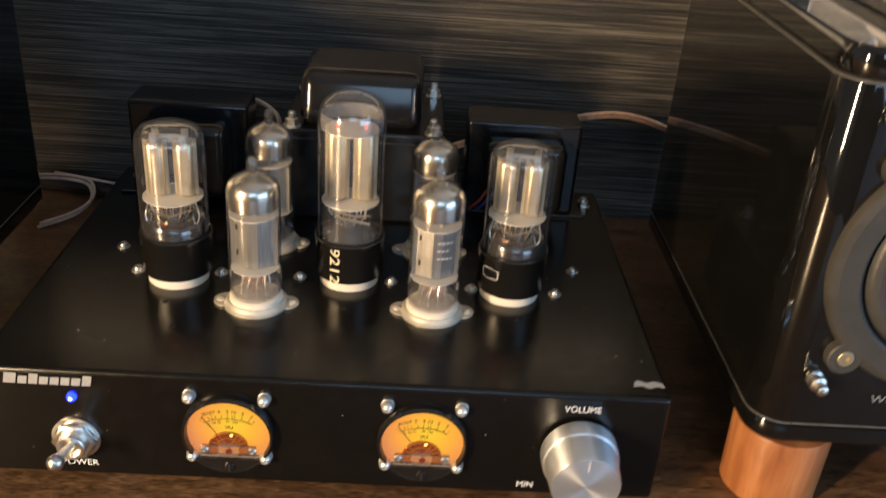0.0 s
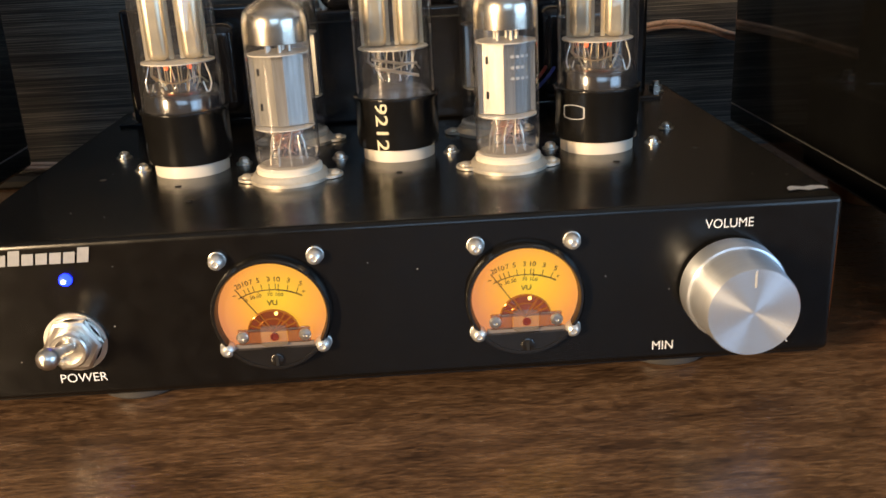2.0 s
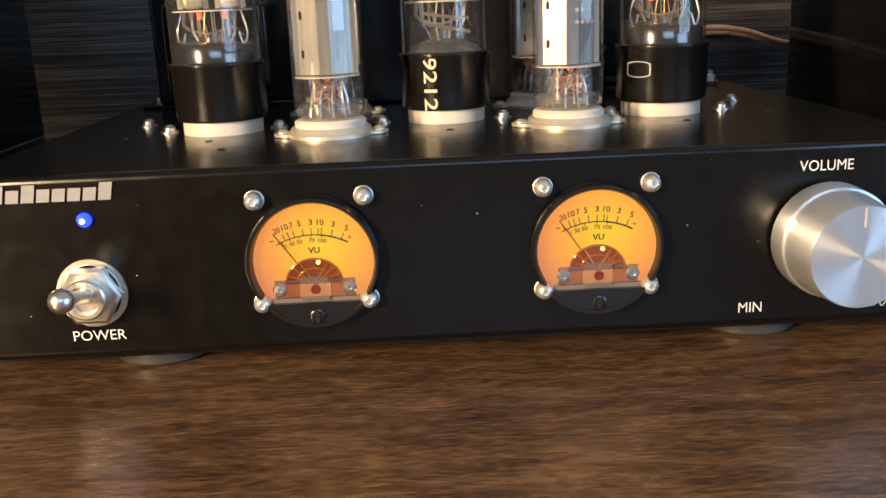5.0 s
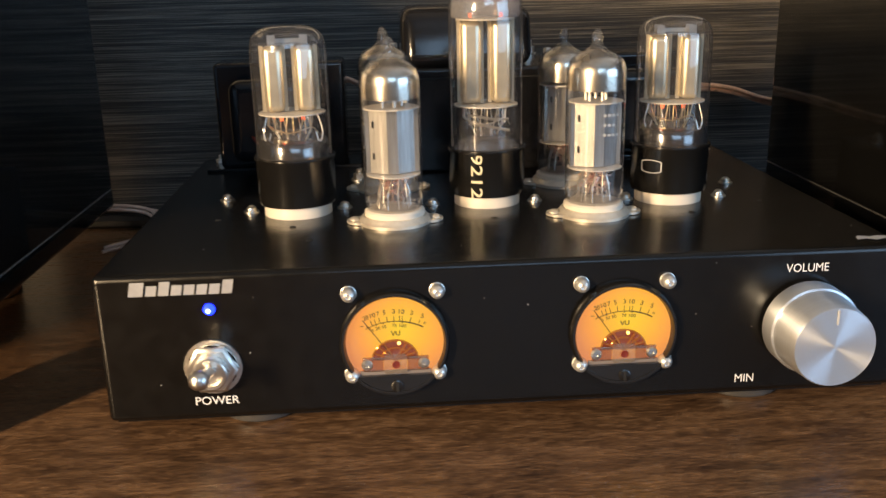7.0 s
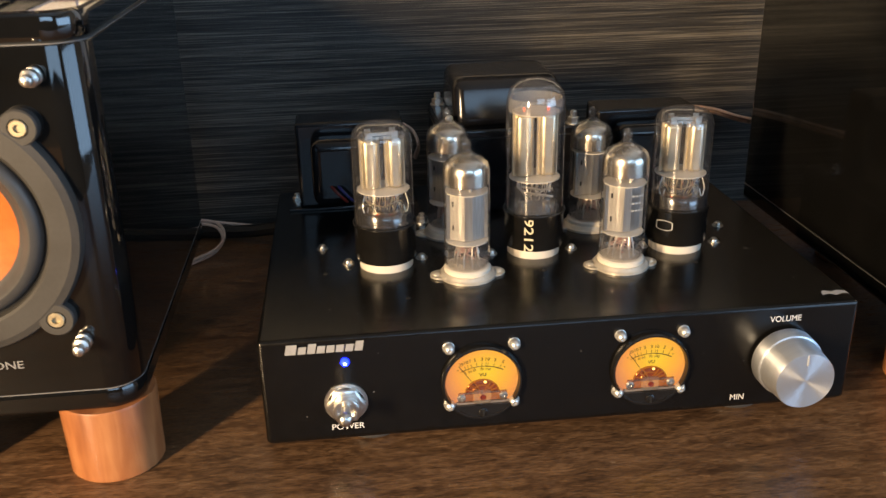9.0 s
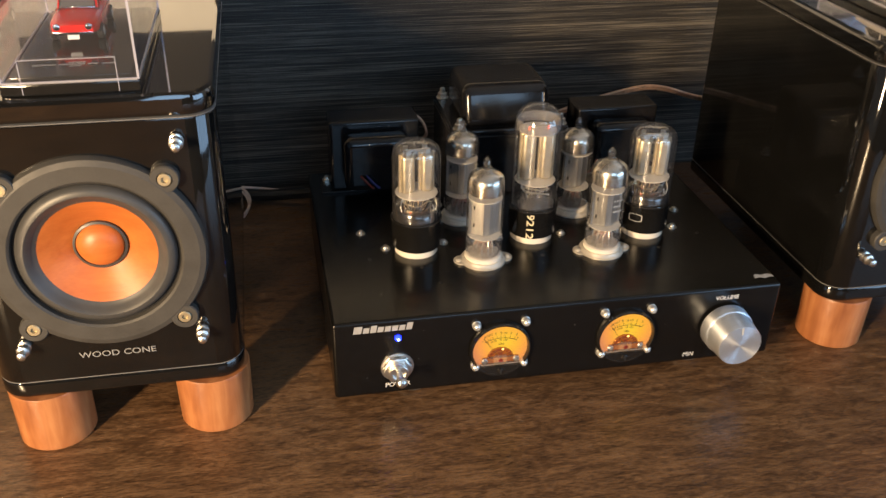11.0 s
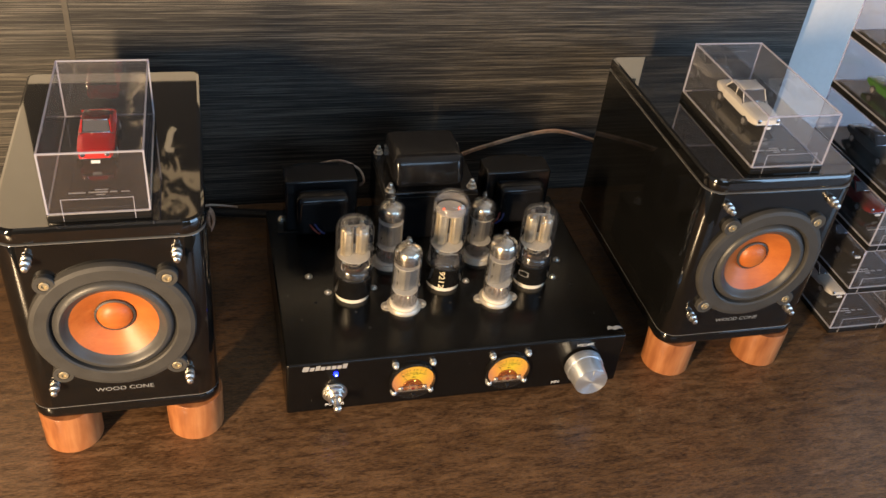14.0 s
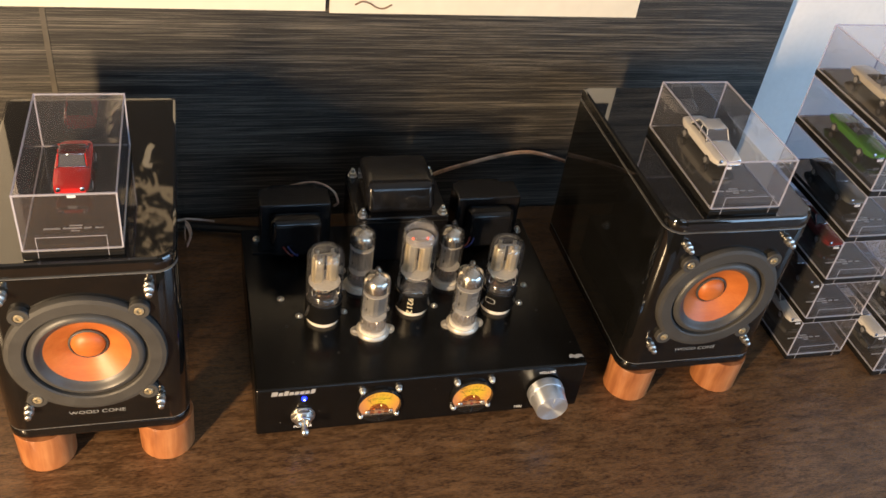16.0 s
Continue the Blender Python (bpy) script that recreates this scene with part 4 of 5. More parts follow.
def octal(x, y, rim, glass_top, r, kind, turn=0):
    """Octal valve: black base in a white ring, a straight clear bulb."""
    cat = "vacuum tube"
    lab = {"rect": "tall clear rectifier tube with black base and date code", "twin": "clear glass twin triode tube on black base"}[kind]
    t = base("vacuum_tube", (x, y, ZT), lab, cat, "octal tubes", turn)
    part("socket_ring", lathe([(0.0119, 0), (0.0119, 0.0040), (0.0116, 0.0046), (0, 0.0046)], 40), M_CERAMIC, t, "white ceramic socket ring")
    zr = rim - ZT
    part("tube_base", lathe([(0.0112, 0.0042), (0.0133, 0.0042), (0.0136, 0.0050), (0.0137, zr - 0.0016), (0.0142, zr - 0.0008), (0.0142, zr), (0.0138, zr + 0.0003), (r + 0.0003, zr + 0.0002)], 48), M_BAKE, t, "glossy black bakelite base")
    h = glass_top - ZT
    if kind == "twin":
        prof = [(r, zr - 0.001), (r, h - 0.0085), (r * 0.985, h - 0.0062), (r * 0.92, h - 0.0036), (r * 0.78, h - 0.0017), (r * 0.55, h - 0.0005), (r * 0.3, h - 0.0001), (0, h)]
    else:
        prof = [(r, zr - 0.001), (r, h - 0.0130), (r * 0.985, h - 0.0095), (r * 0.93, h - 0.0062), (r * 0.80, h - 0.0035), (r * 0.55, h - 0.0013), (r * 0.25, h - 0.0002), (0, h)]
    g = part("bulb", lathe(prof, 48), M_GLASS, t, "clear glass bulb")
    g.visible_shadow = False
    zb = 0.0355
    zt2 = h - (0.0065 if kind == "twin" else 0.0150)
    part("lower_mica", lathe([(r * 0.88, zb), (r * 0.88, zb + 0.0004), (0, zb + 0.0004)], 20), M_MICA, t, "white mica disc")
    part("top_mica", lathe([(r * 0.80, zt2), (r * 0.80, zt2 + 0.0005), (0, zt2 + 0.0005)], 20), M_MICA if kind == "rect" else M_STEM, t)
    for d in (-1, 1):
        w = 0.0033 if kind == "twin" else 0.0036
        bm = box(d * 0.0054 - w, d * 0.0054 + w, -0.0040, 0.0040, zb + 0.0008, zt2 - 0.0002, 0.0020, 3)
        for e in (-1, 1):
            box(d * 0.0054 + e * (w + 0.0004) - 0.0007, d * 0.0054 + e * (w + 0.0004) + 0.0007, -0.0006, 0.0006, zb + 0.0008, zt2 - 0.0002, bm=bm)
        part("anode", bm, M_PALE, t, "pale nickel anode")
    bm = bmesh.new()
    for k in range(8):
        a = 2 * math.pi * (k + 0.5) / 8
        tube_along([(0.0042 * math.cos(a), 0.0024 * math.sin(a), zr + 0.004), (0.0066 * math.cos(a), 0.0040 * math.sin(a), zr + 0.009), (0.0074 * math.cos(a + 0.15), 0.0048 * math.sin(a), zb)], 0.00024, 5, bm)
        tube_along([(0.0060 * math.cos(a * 1.0 + 0.4), 0.0034 * math.sin(a + 0.4), zr + 0.0075), (0.0060 * math.cos(a + 0.4), 0.0036 * math.sin(a + 0.4), zb)], 0.00022, 5, bm)
    tube_along(smooth_path([(-0.0075, -0.003, zr + 0.010), (-0.001, -0.0062, zr + 0.0085), (0.006, -0.004, zr + 0.0100), (0.0085, 0.0, zr + 0.0075)]), 0.00026, 5, bm)
    tube_along([(-0.0078, -0.002, zb), (-0.0082, -0.003, zr + 0.011), (-0.0065, -0.004, zr + 0.0095)], 0.00055, 5, bm)
    part("lead_wires", bm, M_BLADE if kind == "twin" else M_WIREM, t)
    if kind == "rect":
        bm = tube_along([(-0.007, -0.0045, zb - 0.003), (0.002, -0.0060, zb - 0.0045), (0.0075, -0.004, zb - 0.0048)], 0.0005, 5)
        tube_along([(-0.006, -0.004, zb - 0.006), (0.008, -0.003, zb - 0.009)], 0.00055, 5, bm)
        tube_along([(0.0065, -0.004, zb), (0.0060, -0.0045, zb - 0.006)], 0.0005, 5, bm)
        part("spring_wires", bm, M_WIREM, t)
        q = r - 0.0006
        part("getter_flash", lathe([(q * 0.96, h - 0.0142), (q * 0.97, h - 0.0122), (q * 0.965, h - 0.0096), (q * 0.93, h - 0.0082)], 48), M_HAZE, t, "faint silvered band")
        for d in (-1, 1):
            part("filament", lathe([(0.0006, zt2 + 0.0008), (0.0006, zt2 + 0.0022)], 6, at=(d * 0.0054, -0.001, 0)), M_HEAT, t)
    else:
        for d in (-1, 1):
            part("heater", lathe([(0.0006, zb - 0.0022), (0.0007, zb - 0.0006), (0.0006, zb)], 8, at=(d * 0.0036, -0.0030, 0)), M_HEAT, t, "glowing orange heater end")
        bm = lathe([(r - 0.0008, zr + 0.0004), (r - 0.0009, zr + 0.0050), (r - 0.0016, zr + 0.0064), (r * 0.70, zr + 0.0072), (r * 0.5, zr + 0.0068)], 40)
        for v in bm.verts:
            v.co.z += max(0.0, (v.co.z - zr - 0.001) / 0.006) * (0.0016 * v.co.y / r - 0.0008 * v.co.x / r)
        part("getter_flash", bm, M_SMIRROR, t, "smoky mirror-like getter film inside the bulb")
        bm = bmesh.new()
        for d in (-1, 1):
            for yy in (-0.0030, 0.0030):
                box(d * 0.0054 - 0.0013, d * 0.0054 + 0.0013, yy - 0.0004, yy + 0.0004, zt2, zt2 + 0.0030, bm=bm)
            tube_along(smooth_path([(d * 0.0085, -0.004, zb), (d * 0.0100, -0.005, zb - 0.006), (d * 0.0088, -0.006, zb - 0.0095), (d * 0.0076, -0.006, zb - 0.006)]), 0.00027, 5, bm)
        box(-0.0066, 0.0066, -0.0004, 0.0004, zt2 + 0.0006, zt2 + 0.0020, bm=bm)
        part("anode_tabs", bm, M_STEEL, t, "bright nickel tabs and hooks")
    part("stem", lathe([(r * 0.92, zr - 0.0005), (r * 0.80, zr + 0.0018), (0.0048, zr + 0.0040), (0.0040, zr + 0.0085), (0, zr + 0.0092)], 28, sy=0.8), M_STEM, t, "pinched glass stem")
    return t


rect = octal(0.0015, 0.0735, 0.0724, 0.1316, 0.0130, "rect")
letters("date_code", "9212", 0.0156, 0.0042, Matrix.Translation((-0.36, 0, 0.0121)) @ FRONT @ pose(0, 0, 0, 0, 0, -90), M_GOLDP, rect, wrap=0.01385, thick=0.01)
octal(-0.0667, 0.0680, 0.0724, 0.1168, 0.0131, "twin", 6)
right = octal(0.0674, 0.0685, 0.0724, 0.1168, 0.0129, "twin", -8)
bm = bmesh.new()
for i in range(28):
    a, b2 = 2 * math.pi * i / 28, 2 * math.pi * (i + 1) / 28
    vs = []
    for ang, k in ((a, 1.0), (b2, 1.0), (b2, 0.88), (a, 0.88)):
        u, v = 0.0040 * k * max(-0.75, min(0.75, math.cos(ang) * 1.1)) / 0.75, 0.0024 * k * math.sin(ang)
        phi = -0.62 + u / 0.01385
        vs.append(bm.verts.new((0.01388 * math.sin(phi), -0.01388 * math.cos(phi), 0.0140 + v)))
    bm.faces.new(vs)
part("maker_mark", bm, M_GREYP, right, smooth=False)


# ---------------------------------------------------------------- loudspeakers
def loudspeaker(x, y, turn, label, lid):
    s = base("loudspeaker", (x, y, 0), label, "loudspeaker", "pair of loudspeakers", turn)
    W, D, z0, z1 = 0.0560, 0.180, 0.0312, 0.1760
    part("cabinet", slab(-W, W, 0, D, z0 + 0.0088, z1 - 0.0103, 0.0125, edge=0.0006, hole=(0, 0.1056, 0.0352)), M_GLOSS, s, "glossy black lacquered cabinet")
    part("top_panel", slab(-W, W, 0, D, z1 - 0.0100, z1, 0.0125, edge=0.0022), lid, s, "glossy black top panel")
    part("bottom_panel", slab(-W, W, 0, D, z0, z0 + 0.0085, 0.0125, edge=0.0016), M_GLOSS, s, "glossy black bottom panel")
    # Pale seams: the glint on the groove edges is put into the colour.
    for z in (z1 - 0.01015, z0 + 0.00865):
        part("seam", slab(-W + 0.0001, W - 0.0001, 0.0001, D - 0.0001, z - 0.00016, z + 0.00016, 0.0125), M_SEAM, s, "thin seam line with its highlight put into the colour")
    for fx, fy in ((-0.0375, 0.0150), (0.0396, 0.0150), (0.0, 0.150)):
        part("foot", lathe([(0, 0), (0.0172, 0), (0.0179, 0.0008), (0.0184, z0 - 0.0010), (0.0180, z0), (0, z0)], 40), M_CHERRY, s, "turned cherry wood foot", at=(fx, fy, 0))
    dz = 0.1056
    drv = part("driver", lathe([(0.0462, -0.001), (0.0464, 0.0016), (0.0455, 0.0034), (0.0430, 0.0042), (0.0362, 0.0042), (0.0352, 0.0034), (0.0348, 0.0010)], 72, "Y"), M_BASKET, s, "round driver with orange wooden cone", at=(0, 0, dz))
    for a in (1, -1):
        for b2 in (1, -1):
            bm = lathe([(0.0062, 0.0), (0.0062, 0.0034), (0.0057, 0.0040), (0.0034, 0.0040), (0.0032, 0.0030), (0, 0.0030)], 24, "Y", (a * 0.0325, 0, b2 * 0.0345))
            part("lug", bm, M_BASKET, drv)
            part("lug_screw", lathe([(0.0029, 0.0030), (0.0029, 0.0040), (0.0026, 0.0043), (0.0014, 0.0043), (0.0013, 0.0032), (0, 0.0032)], 18, "Y", (a * 0.0325, 0, b2 * 0.0345)), M_BRASS, drv, "brass socket screw")
    part("gap", lathe([(0.0349, 0.0012), (0.0330, 0.0012)], 64, "Y"), M_DEEP, drv)
    part("surround", lathe([(0.0335, 0.0014), (0.0328, 0.0030), (0.0312, 0.0042), (0.0296, 0.0044), (0.0282, 0.0034), (0.0272, 0.0018), (0.0258, 0.0008), (0.0250, 0.0002)], 64, "Y"), M_RUBBER, drv, "grey rubber surround")
    part("cone", lathe([(0.0252, 0.0003), (0.0200, -0.0030), (0.0150, -0.0064), (0.0108, -0.0090)], 64, "Y"), M_CONE, drv, "orange wooden cone")
    part("cap_ring", lathe([(0.0116, -0.0088), (0.0116, -0.0070), (0.0106, -0.0066), (0.0102, -0.0074)], 48, "Y"), M_RUBBER, drv)
    part("dust_cap", lathe([(0.0104, -0.0076), (0.0094, -0.0056), (0.0070, -0.0036), (0.0036, -0.0024), (0, -0.0021)], 48, "Y"), M_CONE, drv, "orange wooden dust cap")
    for a in (1, -1):
        for z in (0.0603, 0.1560):
            part("grille_peg", lathe([(0.0030, 0), (0.0030, 0.0008), (0.0020, 0.0012), (0.0020, 0.0020), (0.0029, 0.0026), (0.0031, 0.0036), (0.0028, 0.0046), (0.0018, 0.0052), (0.0017, 0.0066), (0.0021, 0.0074), (0.0019, 0.0084), (0.0010, 0.0090), (0, 0.0091)], 22, "Y"), M_STEEL, s, "polished metal grille peg", at=(a * 0.0392, 0, z))
    letters("front_lettering", "WOOD CONE", 0.034, 0.0031, on_front(0, -0.0004, 0.0527), M_DIMP, s, label="printed grey lettering")
    return s


loudspeaker(-0.2190, -0.0055, 0.0, "glossy black loudspeaker with orange cone under a red model car", M_LID)
loudspeaker(0.2088, 0.0055, 0.0, "glossy black loudspeaker with orange cone under a white model car", M_LID)


# ---------------------------------------------------------------- model cars in their cases
CASE_W, CASE_D, CASE_H = 0.0522, 0.1045, 0.0428


def display_case(x, y, z, turn, label):
    c = base("display_case", (x, y, z), label, "display case", "clear model car cases", turn)
    w, d = CASE_W / 2, CASE_D / 2
    part("plinth", box(-w - 0.0008, w + 0.0008, -d - 0.0008, d + 0.0008, 0, 0.0050, 0.0008), M_CASEB, c, "black plastic plinth")
    part("plinth_top", box(-w + 0.003, w - 0.003, -d + 0.003, d - 0.003, 0.0050, 0.0066, 0.0004), M_CASEB, c)
    z0, z1 = 0.0052, CASE_H - 0.0002
    corners = {"front_pane": ((-w, -d, z0), (w, -d, z0), (w, -d, z1), (-w, -d, z1)), "back_pane": ((-w, d, z0), (w, d, z0), (w, d, z1), (-w, d, z1)),
               "side_pane": ((-w, -d, z0), (-w, d, z0), (-w, d, z1), (-w, -d, z1)), "side_pane ": ((w, -d, z0), (w, d, z0), (w, d, z1), (w, -d, z1)), "top_pane": ((-w, -d, z1), (w, -d, z1), (w, d, z1), (-w, d, z1))}
    for n, quad in corners.items():
        bm = bmesh.new()
        bm.faces.new([bm.verts.new(q) for q in quad])
        p = part(n.strip(), bm, M_ACRYL, c, smooth=False)
        p.visible_shadow = False
    bm = bmesh.new()
    e = 0.00045
    for sx in (-w, w):
        for sy in (-d, d):
            box(sx - e, sx + e, sy - e, sy + e, z0, z1 + e, bm=bm)
        box(sx - e, sx + e, -d + e, d - e, z1 - e, z1 + e, bm=bm)
        box(sx - e, sx + e, -d + e, d - e, z0 - e, z0 + e, bm=bm)
    for sy in (-d, d):
        box(-w + e, w - e, sy - e, sy + e, z1 - e, z1 + e, bm=bm)
        box(-w + e, w - e, sy - e, sy + e, z0 - e, z0 + e, bm=bm)
    ed = part("pane_edges", bm, M_EDGE, c, "bright edges of the acrylic cover", smooth=False)
    ed.visible_shadow = False
    bm2 = bmesh.new()
    for x0, x1, yy, h in ((-0.0035, 0.0035, -0.0335, 0.0012), (-0.0170, -0.0080, -0.0360, 0.0014), (-0.0068, 0.0035, -0.0360, 0.0014), (0.0045, 0.0085, -0.0360, 0.0014), (0.0105, 0.0150, -0.0360, 0.0010), (-0.0025, 0.0025, -0.0382, 0.0011)):
        bm2.faces.new([bm2.verts.new(p) for p in ((x0, yy, 0.0068), (x1, yy, 0.0068), (x1, yy + h, 0.0068), (x0, yy + h, 0.0068))])
    bm = box(-0.0185, 0.0185, -d - 0.0012, -d - 0.0009, 0.01475, 0.0150)
    for sx in (-0.0183, 0.0183):
        box(sx - 0.00013, sx + 0.00013, -d - 0.0012, -d - 0.0009, 0.0008, 0.01475, bm=bm)
    tab = part("label_tab", bm, M_EDGE, c, "clear rim of the label holder", smooth=False)
    tab.visible_shadow = False
    part("plinth_print", bm2, M_GREYP, c, "small grey print", smooth=False)
    return c


def paint(name, color):
    return plain(name, color, 0.18, vary=0.05, scale=300, coat=0.5)


def model_car(x, y, z, turn, colour, label, roof="coupe", long=0.046, half=0.0090, high=0.0150, top=None):
    """A small car, nose towards -y: a lofted body, cabin, screens, wheels and lights."""
    c = base("model_car", (x, y, z), label, "model car", "toy cars in cases", turn)
    L = long / 2
    n = 22

    def loft(stations, k=12, power=0.55):
        bm = bmesh.new()
        rows = []
        for yy, hw, lo, hi in stations:
            row = []
            for i in range(k):
                a = 2 * math.pi * i / k
                cx, sx = math.cos(a), math.sin(a)
                row.append(bm.verts.new((hw * math.copysign(abs(cx) ** power, cx), yy, (lo + hi) / 2 + (hi - lo) / 2 * math.copysign(abs(sx) ** power, sx))))
            rows.append(row)
        for a, b3 in zip(rows, rows[1:]):
            for i in range(k):
                bm.faces.new((a[i], a[(i + 1) % k], b3[(i + 1) % k], b3[i]))
        bm.faces.new(rows[0])
        bm.faces.new(rows[-1])
        bmesh.ops.recalc_face_normals(bm, faces=bm.faces)
        return bm
    belt = high * 0.60
    st = []
    for i in range(n + 1):
        u = -1 + 2 * i / n
        hw = half * (1 - 0.16 * abs(u) ** 4) * (0.94 if abs(u) == 1 else 1)
        hi = belt * (1 - 0.14 * max(0, -u) ** 2 - 0.10 * max(0, u) ** 2)
        lo = high * (0.17 + 0.10 * abs(u) ** 6)
        st.append((u * L, hw, lo, hi - (0.0006 if abs(u) == 1 else 0)))
    part("body", loft(st, 16, 0.5), colour, c)
    spans = {"coupe": (-0.24, -0.06, 0.34, 0.70), "saloon": (-0.26, -0.10, 0.36, 0.58), "open": (-0.16, -0.02, 0.0, 0.05)}[roof]
    a, b3, d2, e2 = [s * L for s in spans]
    if roof != "open":
        part("windows", loft([(a, half * 0.80, belt - 0.001, belt + 0.0004), (b3, half * 0.76, belt - 0.001, high - 0.0007), (d2, half * 0.76, belt - 0.001, high - 0.0009), (e2, half * 0.80, belt - 0.001, belt + 0.0006)], 16, 0.45), M_TINT, c, "dark glazing")
        part("roof", loft([(b3 - 0.0006, half * 0.70, high - 0.0012, high - 0.0005), (b3 + 0.001, half * 0.735, high - 0.0014, high), (d2 - 0.001, half * 0.735, high - 0.0014, high), (d2 + 0.0006, half * 0.70, high - 0.0014, high - 0.0007)], 14, 0.5), top or colour, c)
        for s in (-1, 1):
            part("pillar", tube_along([(s * half * 0.78, a, belt + 0.0002), (s * half * 0.71, b3, high - 0.0006)], 0.0004, 5), colour, c)
            part("pillar", tube_along([(s * half * 0.765, (b3 + d2) / 2, belt - 0.0002), (s * half * 0.745, (b3 + d2) / 2, high - 0.0008)], 0.0004, 5), colour, c)
            part("pillar", tube_along([(s * half * 0.79, e2, belt + 0.0002), (s * half * 0.72, d2, high - 0.0008)], 0.0007, 5), colour, c)
        bm = bmesh.new()
        bm.faces.new([bm.verts.new(p) for p in ((-half * 0.70, a - 0.0003, belt + 0.0007), (half * 0.70, a - 0.0003, belt + 0.0007), (half * 0.62, b3 - 0.0005, high - 0.0009), (-half * 0.62, b3 - 0.0005, high - 0.0009))])
        part("windscreen", bm, M_SCREEN, c, "windscreen with its reflection painted as flat grey", smooth=False)
        bm = tube_along([(-half * 0.74, a - 0.0003, belt + 0.0006), (half * 0.74, a - 0.0003, belt + 0.0006)], 0.0005, 5)
        tube_along([(-half * 0.66, b3 - 0.0004, high - 0.0008), (half * 0.66, b3 - 0.0004, high - 0.0008)], 0.00045, 5, bm)
        part("screen_trim", bm, M_CHROME, c)
    else:
        part("cockpit", box(-half * 0.66, half * 0.66, -0.002, L * 0.42, belt - 0.0012, belt + 0.0003, 0.0003), M_TINT, c, "dark open cockpit")
        part("windscreen", box(-half * 0.70, half * 0.70, a - 0.0002, a + 0.0002, belt - 0.0004, high - 0.0012), M_TINT, c)
        for s in (-1, 1):
            part("seat", box(s * half * 0.34 - 0.0022, s * half * 0.34 + 0.0022, L * 0.22, L * 0.30, belt - 0.001, belt + 0.0022, 0.0006), M_TYRE, c)
    for wy in (-L * 0.60, L * 0.58):
        for s in (-1, 1):
            prof = [(0, -0.0014), (0.0030, -0.0014), (0.0034, -0.0009), (0.0034, 0.0009), (0.0030, 0.0014), (0.0021, 0.0014)]
            wh = part("wheel", lathe(prof, 18), M_TYRE, c, at=(s * (half - 0.0008), wy, 0.0034))
            wh.rotation_euler = (0, radians(90 * s), 0)
            part("hub", lathe([(0.0027, 0.00145), (0.0024, 0.0013), (0.0011, 0.0014), (0.0007, 0.0018), (0, 0.0019)], 16), M_SATIN, wh)
    for s in (-1, 1):
        part("headlight", lathe([(0.0015, 0), (0.0015, 0.0005), (0.0008, 0.0009), (0, 0.0010)], 14, "Y"), M_CHROME, c, at=(s * half * 0.62, -L * 0.985, belt * 0.74))
        part("mirror", lathe([(0.0005, 0), (0.0006, 0.0010), (0, 0.0012)], 8), M_CHROME, c, at=(s * half * 0.84, -L * 0.28, belt * 0.96))
    part("bumper", box(-half * 0.80, half * 0.80, -L - 0.0007, -L + 0.0006, high * 0.26, high * 0.33, 0.0002), M_CHROME, c)
    part("number_plate", box(-0.0024, 0.0024, -L - 0.0010, -L - 0.0006, high * 0.16, high * 0.26), M_PRINT, c, smooth=False)
    return c


ZC = 0.0067


def cased(x, y, z, colour, car_label, case_label, roof, turn=0, shift=(0.0, 0.009), **size):
    display_case(x, y, z, turn, case_label)
    model_car(x + shift[0], y + shift[1], z + ZC, turn, colour, car_label, roof, **size)


P_RED, P_WHITE = paint("red_car_paint", (0.66, 0.014, 0.010)), paint("cream_white_car_paint", (0.86, 0.82, 0.72))
P_SILVER, P_GREEN = paint("champagne_car_paint", (0.54, 0.49, 0.40)), paint("green_car_paint", (0.05, 0.19, 0.015))
P_GREY, P_MAROON, P_BLACKC = paint("grey_car_paint", (0.10, 0.11, 0.11)), paint("maroon_car_paint", (0.16, 0.008, 0.012)), paint("black_car_paint", (0.015, 0.012, 0.012))
cased(-0.2178, 0.0525, 0.1760, P_RED, "red model sports car in a clear case", "clear acrylic case on a loudspeaker over a red car", "coupe", 0, (-0.0040, 0.0165), half=0.0107, long=0.051, high=0.0180, top=paint("dark_roof_paint", (0.10, 0.012, 0.010)))
cased(0.2085, 0.0645, 0.1760, P_WHITE, "cream white model saloon in a clear case", "clear acrylic case on a loudspeaker over a white car", "saloon", 0, (0.0050, 0.0170), half=0.0114, long=0.060, high=0.0200)
STACK = ((P_WHITE, "white model car in the lowest stacked case", "saloon"), (P_BLACKC, "dark model car in a stacked clear case", "coupe"), (P_MAROON, "maroon model car in a stacked clear case", "coupe"),
         (P_GREY, "dark grey model coupe in a stacked clear case", "coupe"), (P_GREEN, "bright green open model car in a stacked case", "open"), (P_SILVER, "champagne open model sports car in the top case", "open"))
for k, (col, lab, roof) in enumerate(STACK):
    cased(0.3505, 0.0840, k * CASE_H, col, lab, "clear acrylic display case in a tall stack", roof, 0, long=0.060, half=0.0100, high=0.0175)
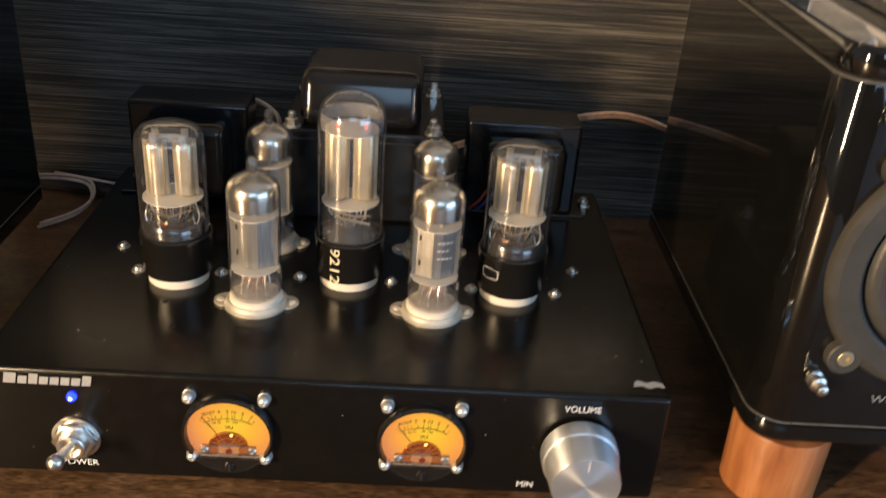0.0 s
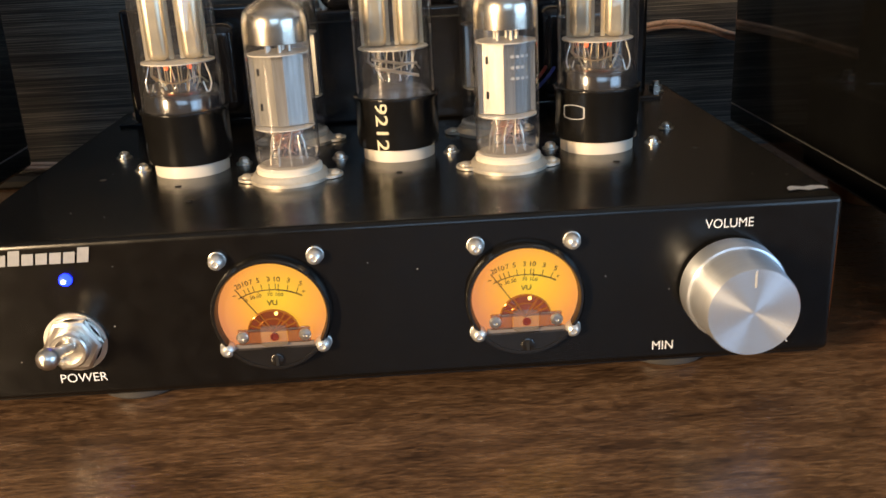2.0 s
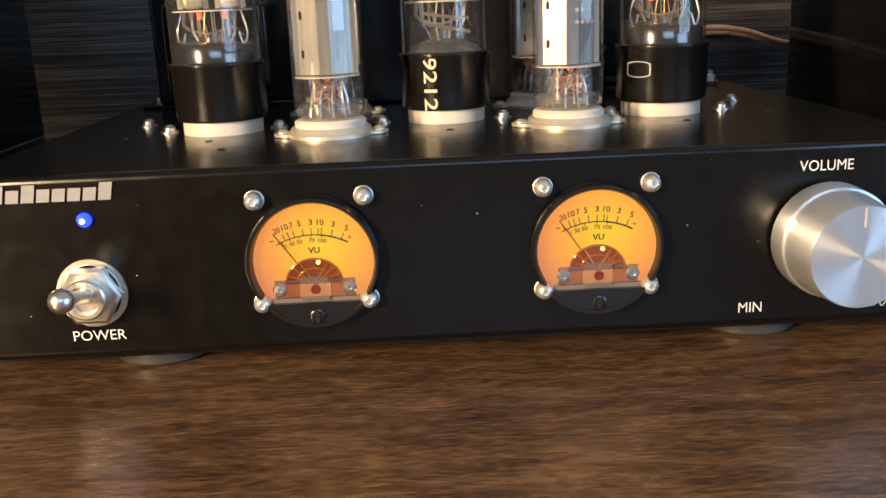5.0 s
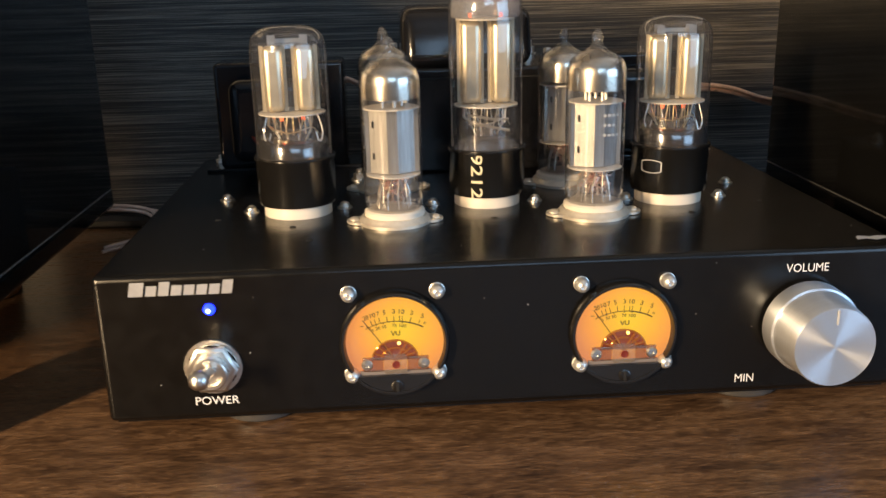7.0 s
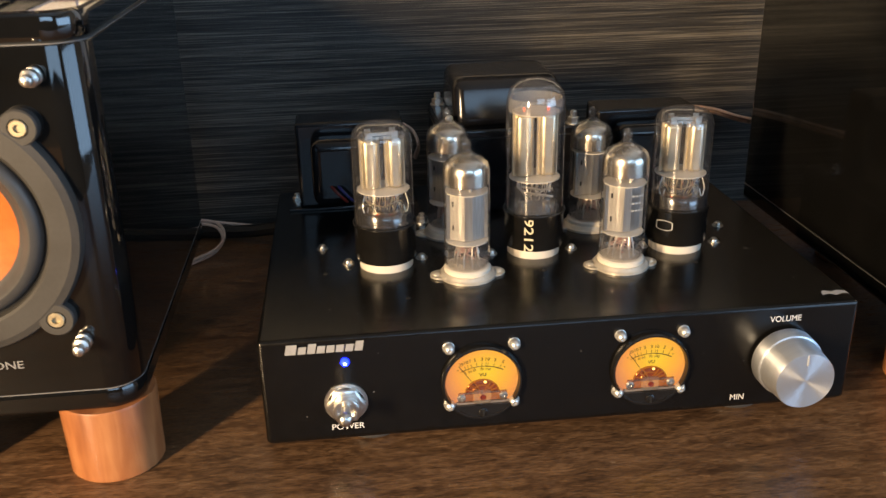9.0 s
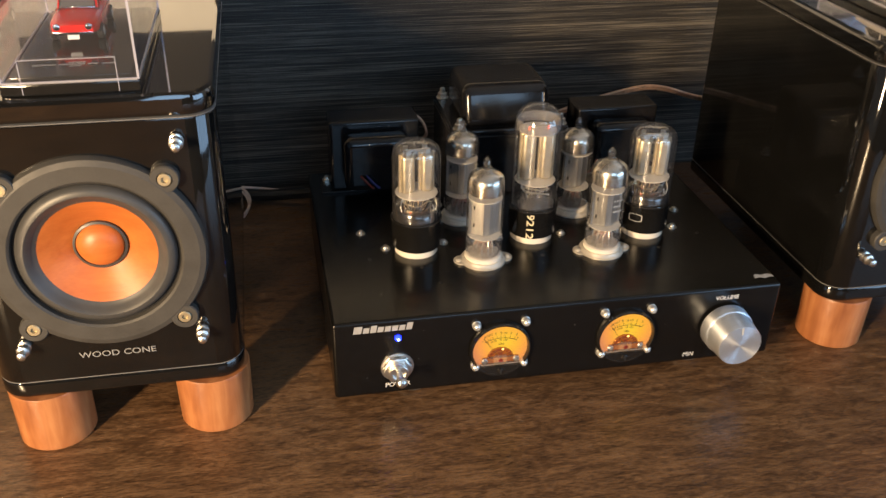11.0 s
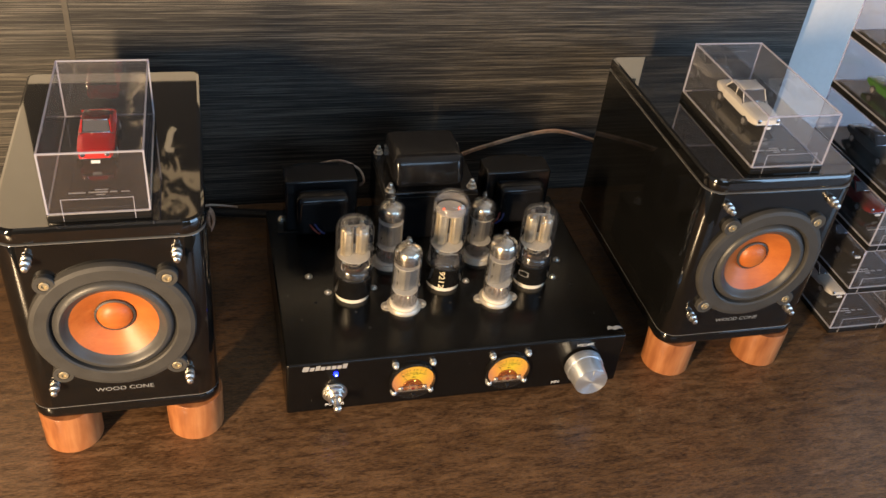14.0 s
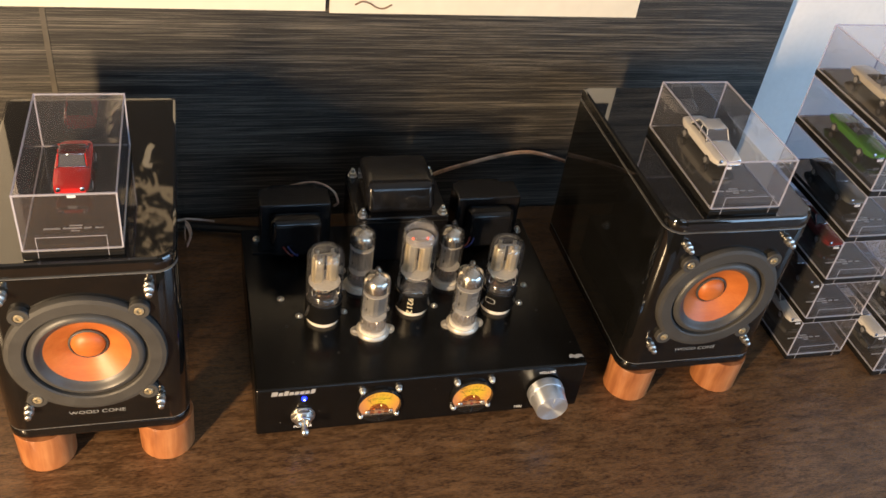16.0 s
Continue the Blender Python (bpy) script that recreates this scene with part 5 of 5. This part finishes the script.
for k, (col, lab, roof) in enumerate(((P_WHITE, "cream model car in a low stacked case", "saloon"), (P_GREY, "dark model car in a low stacked case", "coupe"))):
    cased(0.4185, 0.0580, k * CASE_H, col, lab, "clear acrylic display case in a low stack", roof, 0, long=0.060, half=0.0100, high=0.0175)


# ---------------------------------------------------------------- cables
def cable(name, label, paths, r, material):
    c = base(name, (0, 0, 0), label, "cable")
    for p in paths:
        part("core", tube_along(smooth_path(p), r, 8), material, c)
    return c


pair = [(0.030, 0.215, 0.050), (0.055, 0.250, 0.0475), (0.100, 0.253, 0.0610), (0.136, 0.253, 0.0690), (0.158, 0.253, 0.0675), (0.185, 0.250, 0.0600), (0.215, 0.212, 0.066)]
cable("speaker_cable", "copper twin speaker cable arching to the loudspeaker", [pair, [(x + 0.001, y + 0.0015, z - 0.0024) for x, y, z in pair]], 0.0013, M_COPPER)
loop = [(-0.095, 0.200, 0.070), (-0.080, 0.196, 0.0790), (-0.060, 0.190, 0.0865), (-0.046, 0.182, 0.0835), (-0.0420, 0.176, 0.0760), (-0.0435, 0.184, 0.0660)]
cable("speaker_cable", "pinkish clear twin cable looping behind the transformers", [loop, [(x + 0.0005, y + 0.0018, z - 0.0014) for x, y, z in loop]], 0.0009, M_CLEARW)
left = [(-0.196, 0.232, 0.016), (-0.178, 0.240, 0.0130), (-0.166, 0.241, 0.0095), (-0.1615, 0.231, 0.0045), (-0.166, 0.215, 0.0022), (-0.180, 0.198, 0.0018)]
cable("speaker_cable", "pinkish clear twin cable hanging behind the loudspeaker", [left, [(x + 0.0010, y + 0.0012, z + 0.0018) for x, y, z in left]], 0.0010, M_CLEARW)
tail = [(-0.186, 0.244, 0.0150), (-0.166, 0.247, 0.0105), (-0.150, 0.248, 0.0075), (-0.140, 0.247, 0.0060)]
cable("speaker_cable", "loose end of the pinkish clear cable", [tail], 0.0010, M_CLEARW)
cord = [(-0.260, 0.252, 0.0042), (-0.190, 0.251, 0.0042), (-0.150, 0.240, 0.0060), (-0.118, 0.225, 0.0130), (-0.090, 0.205, 0.022), (-0.080, 0.180, 0.026)]
cable("power_cord", "black rubber cord lying along the wall", [cord], 0.0040, M_CORD)
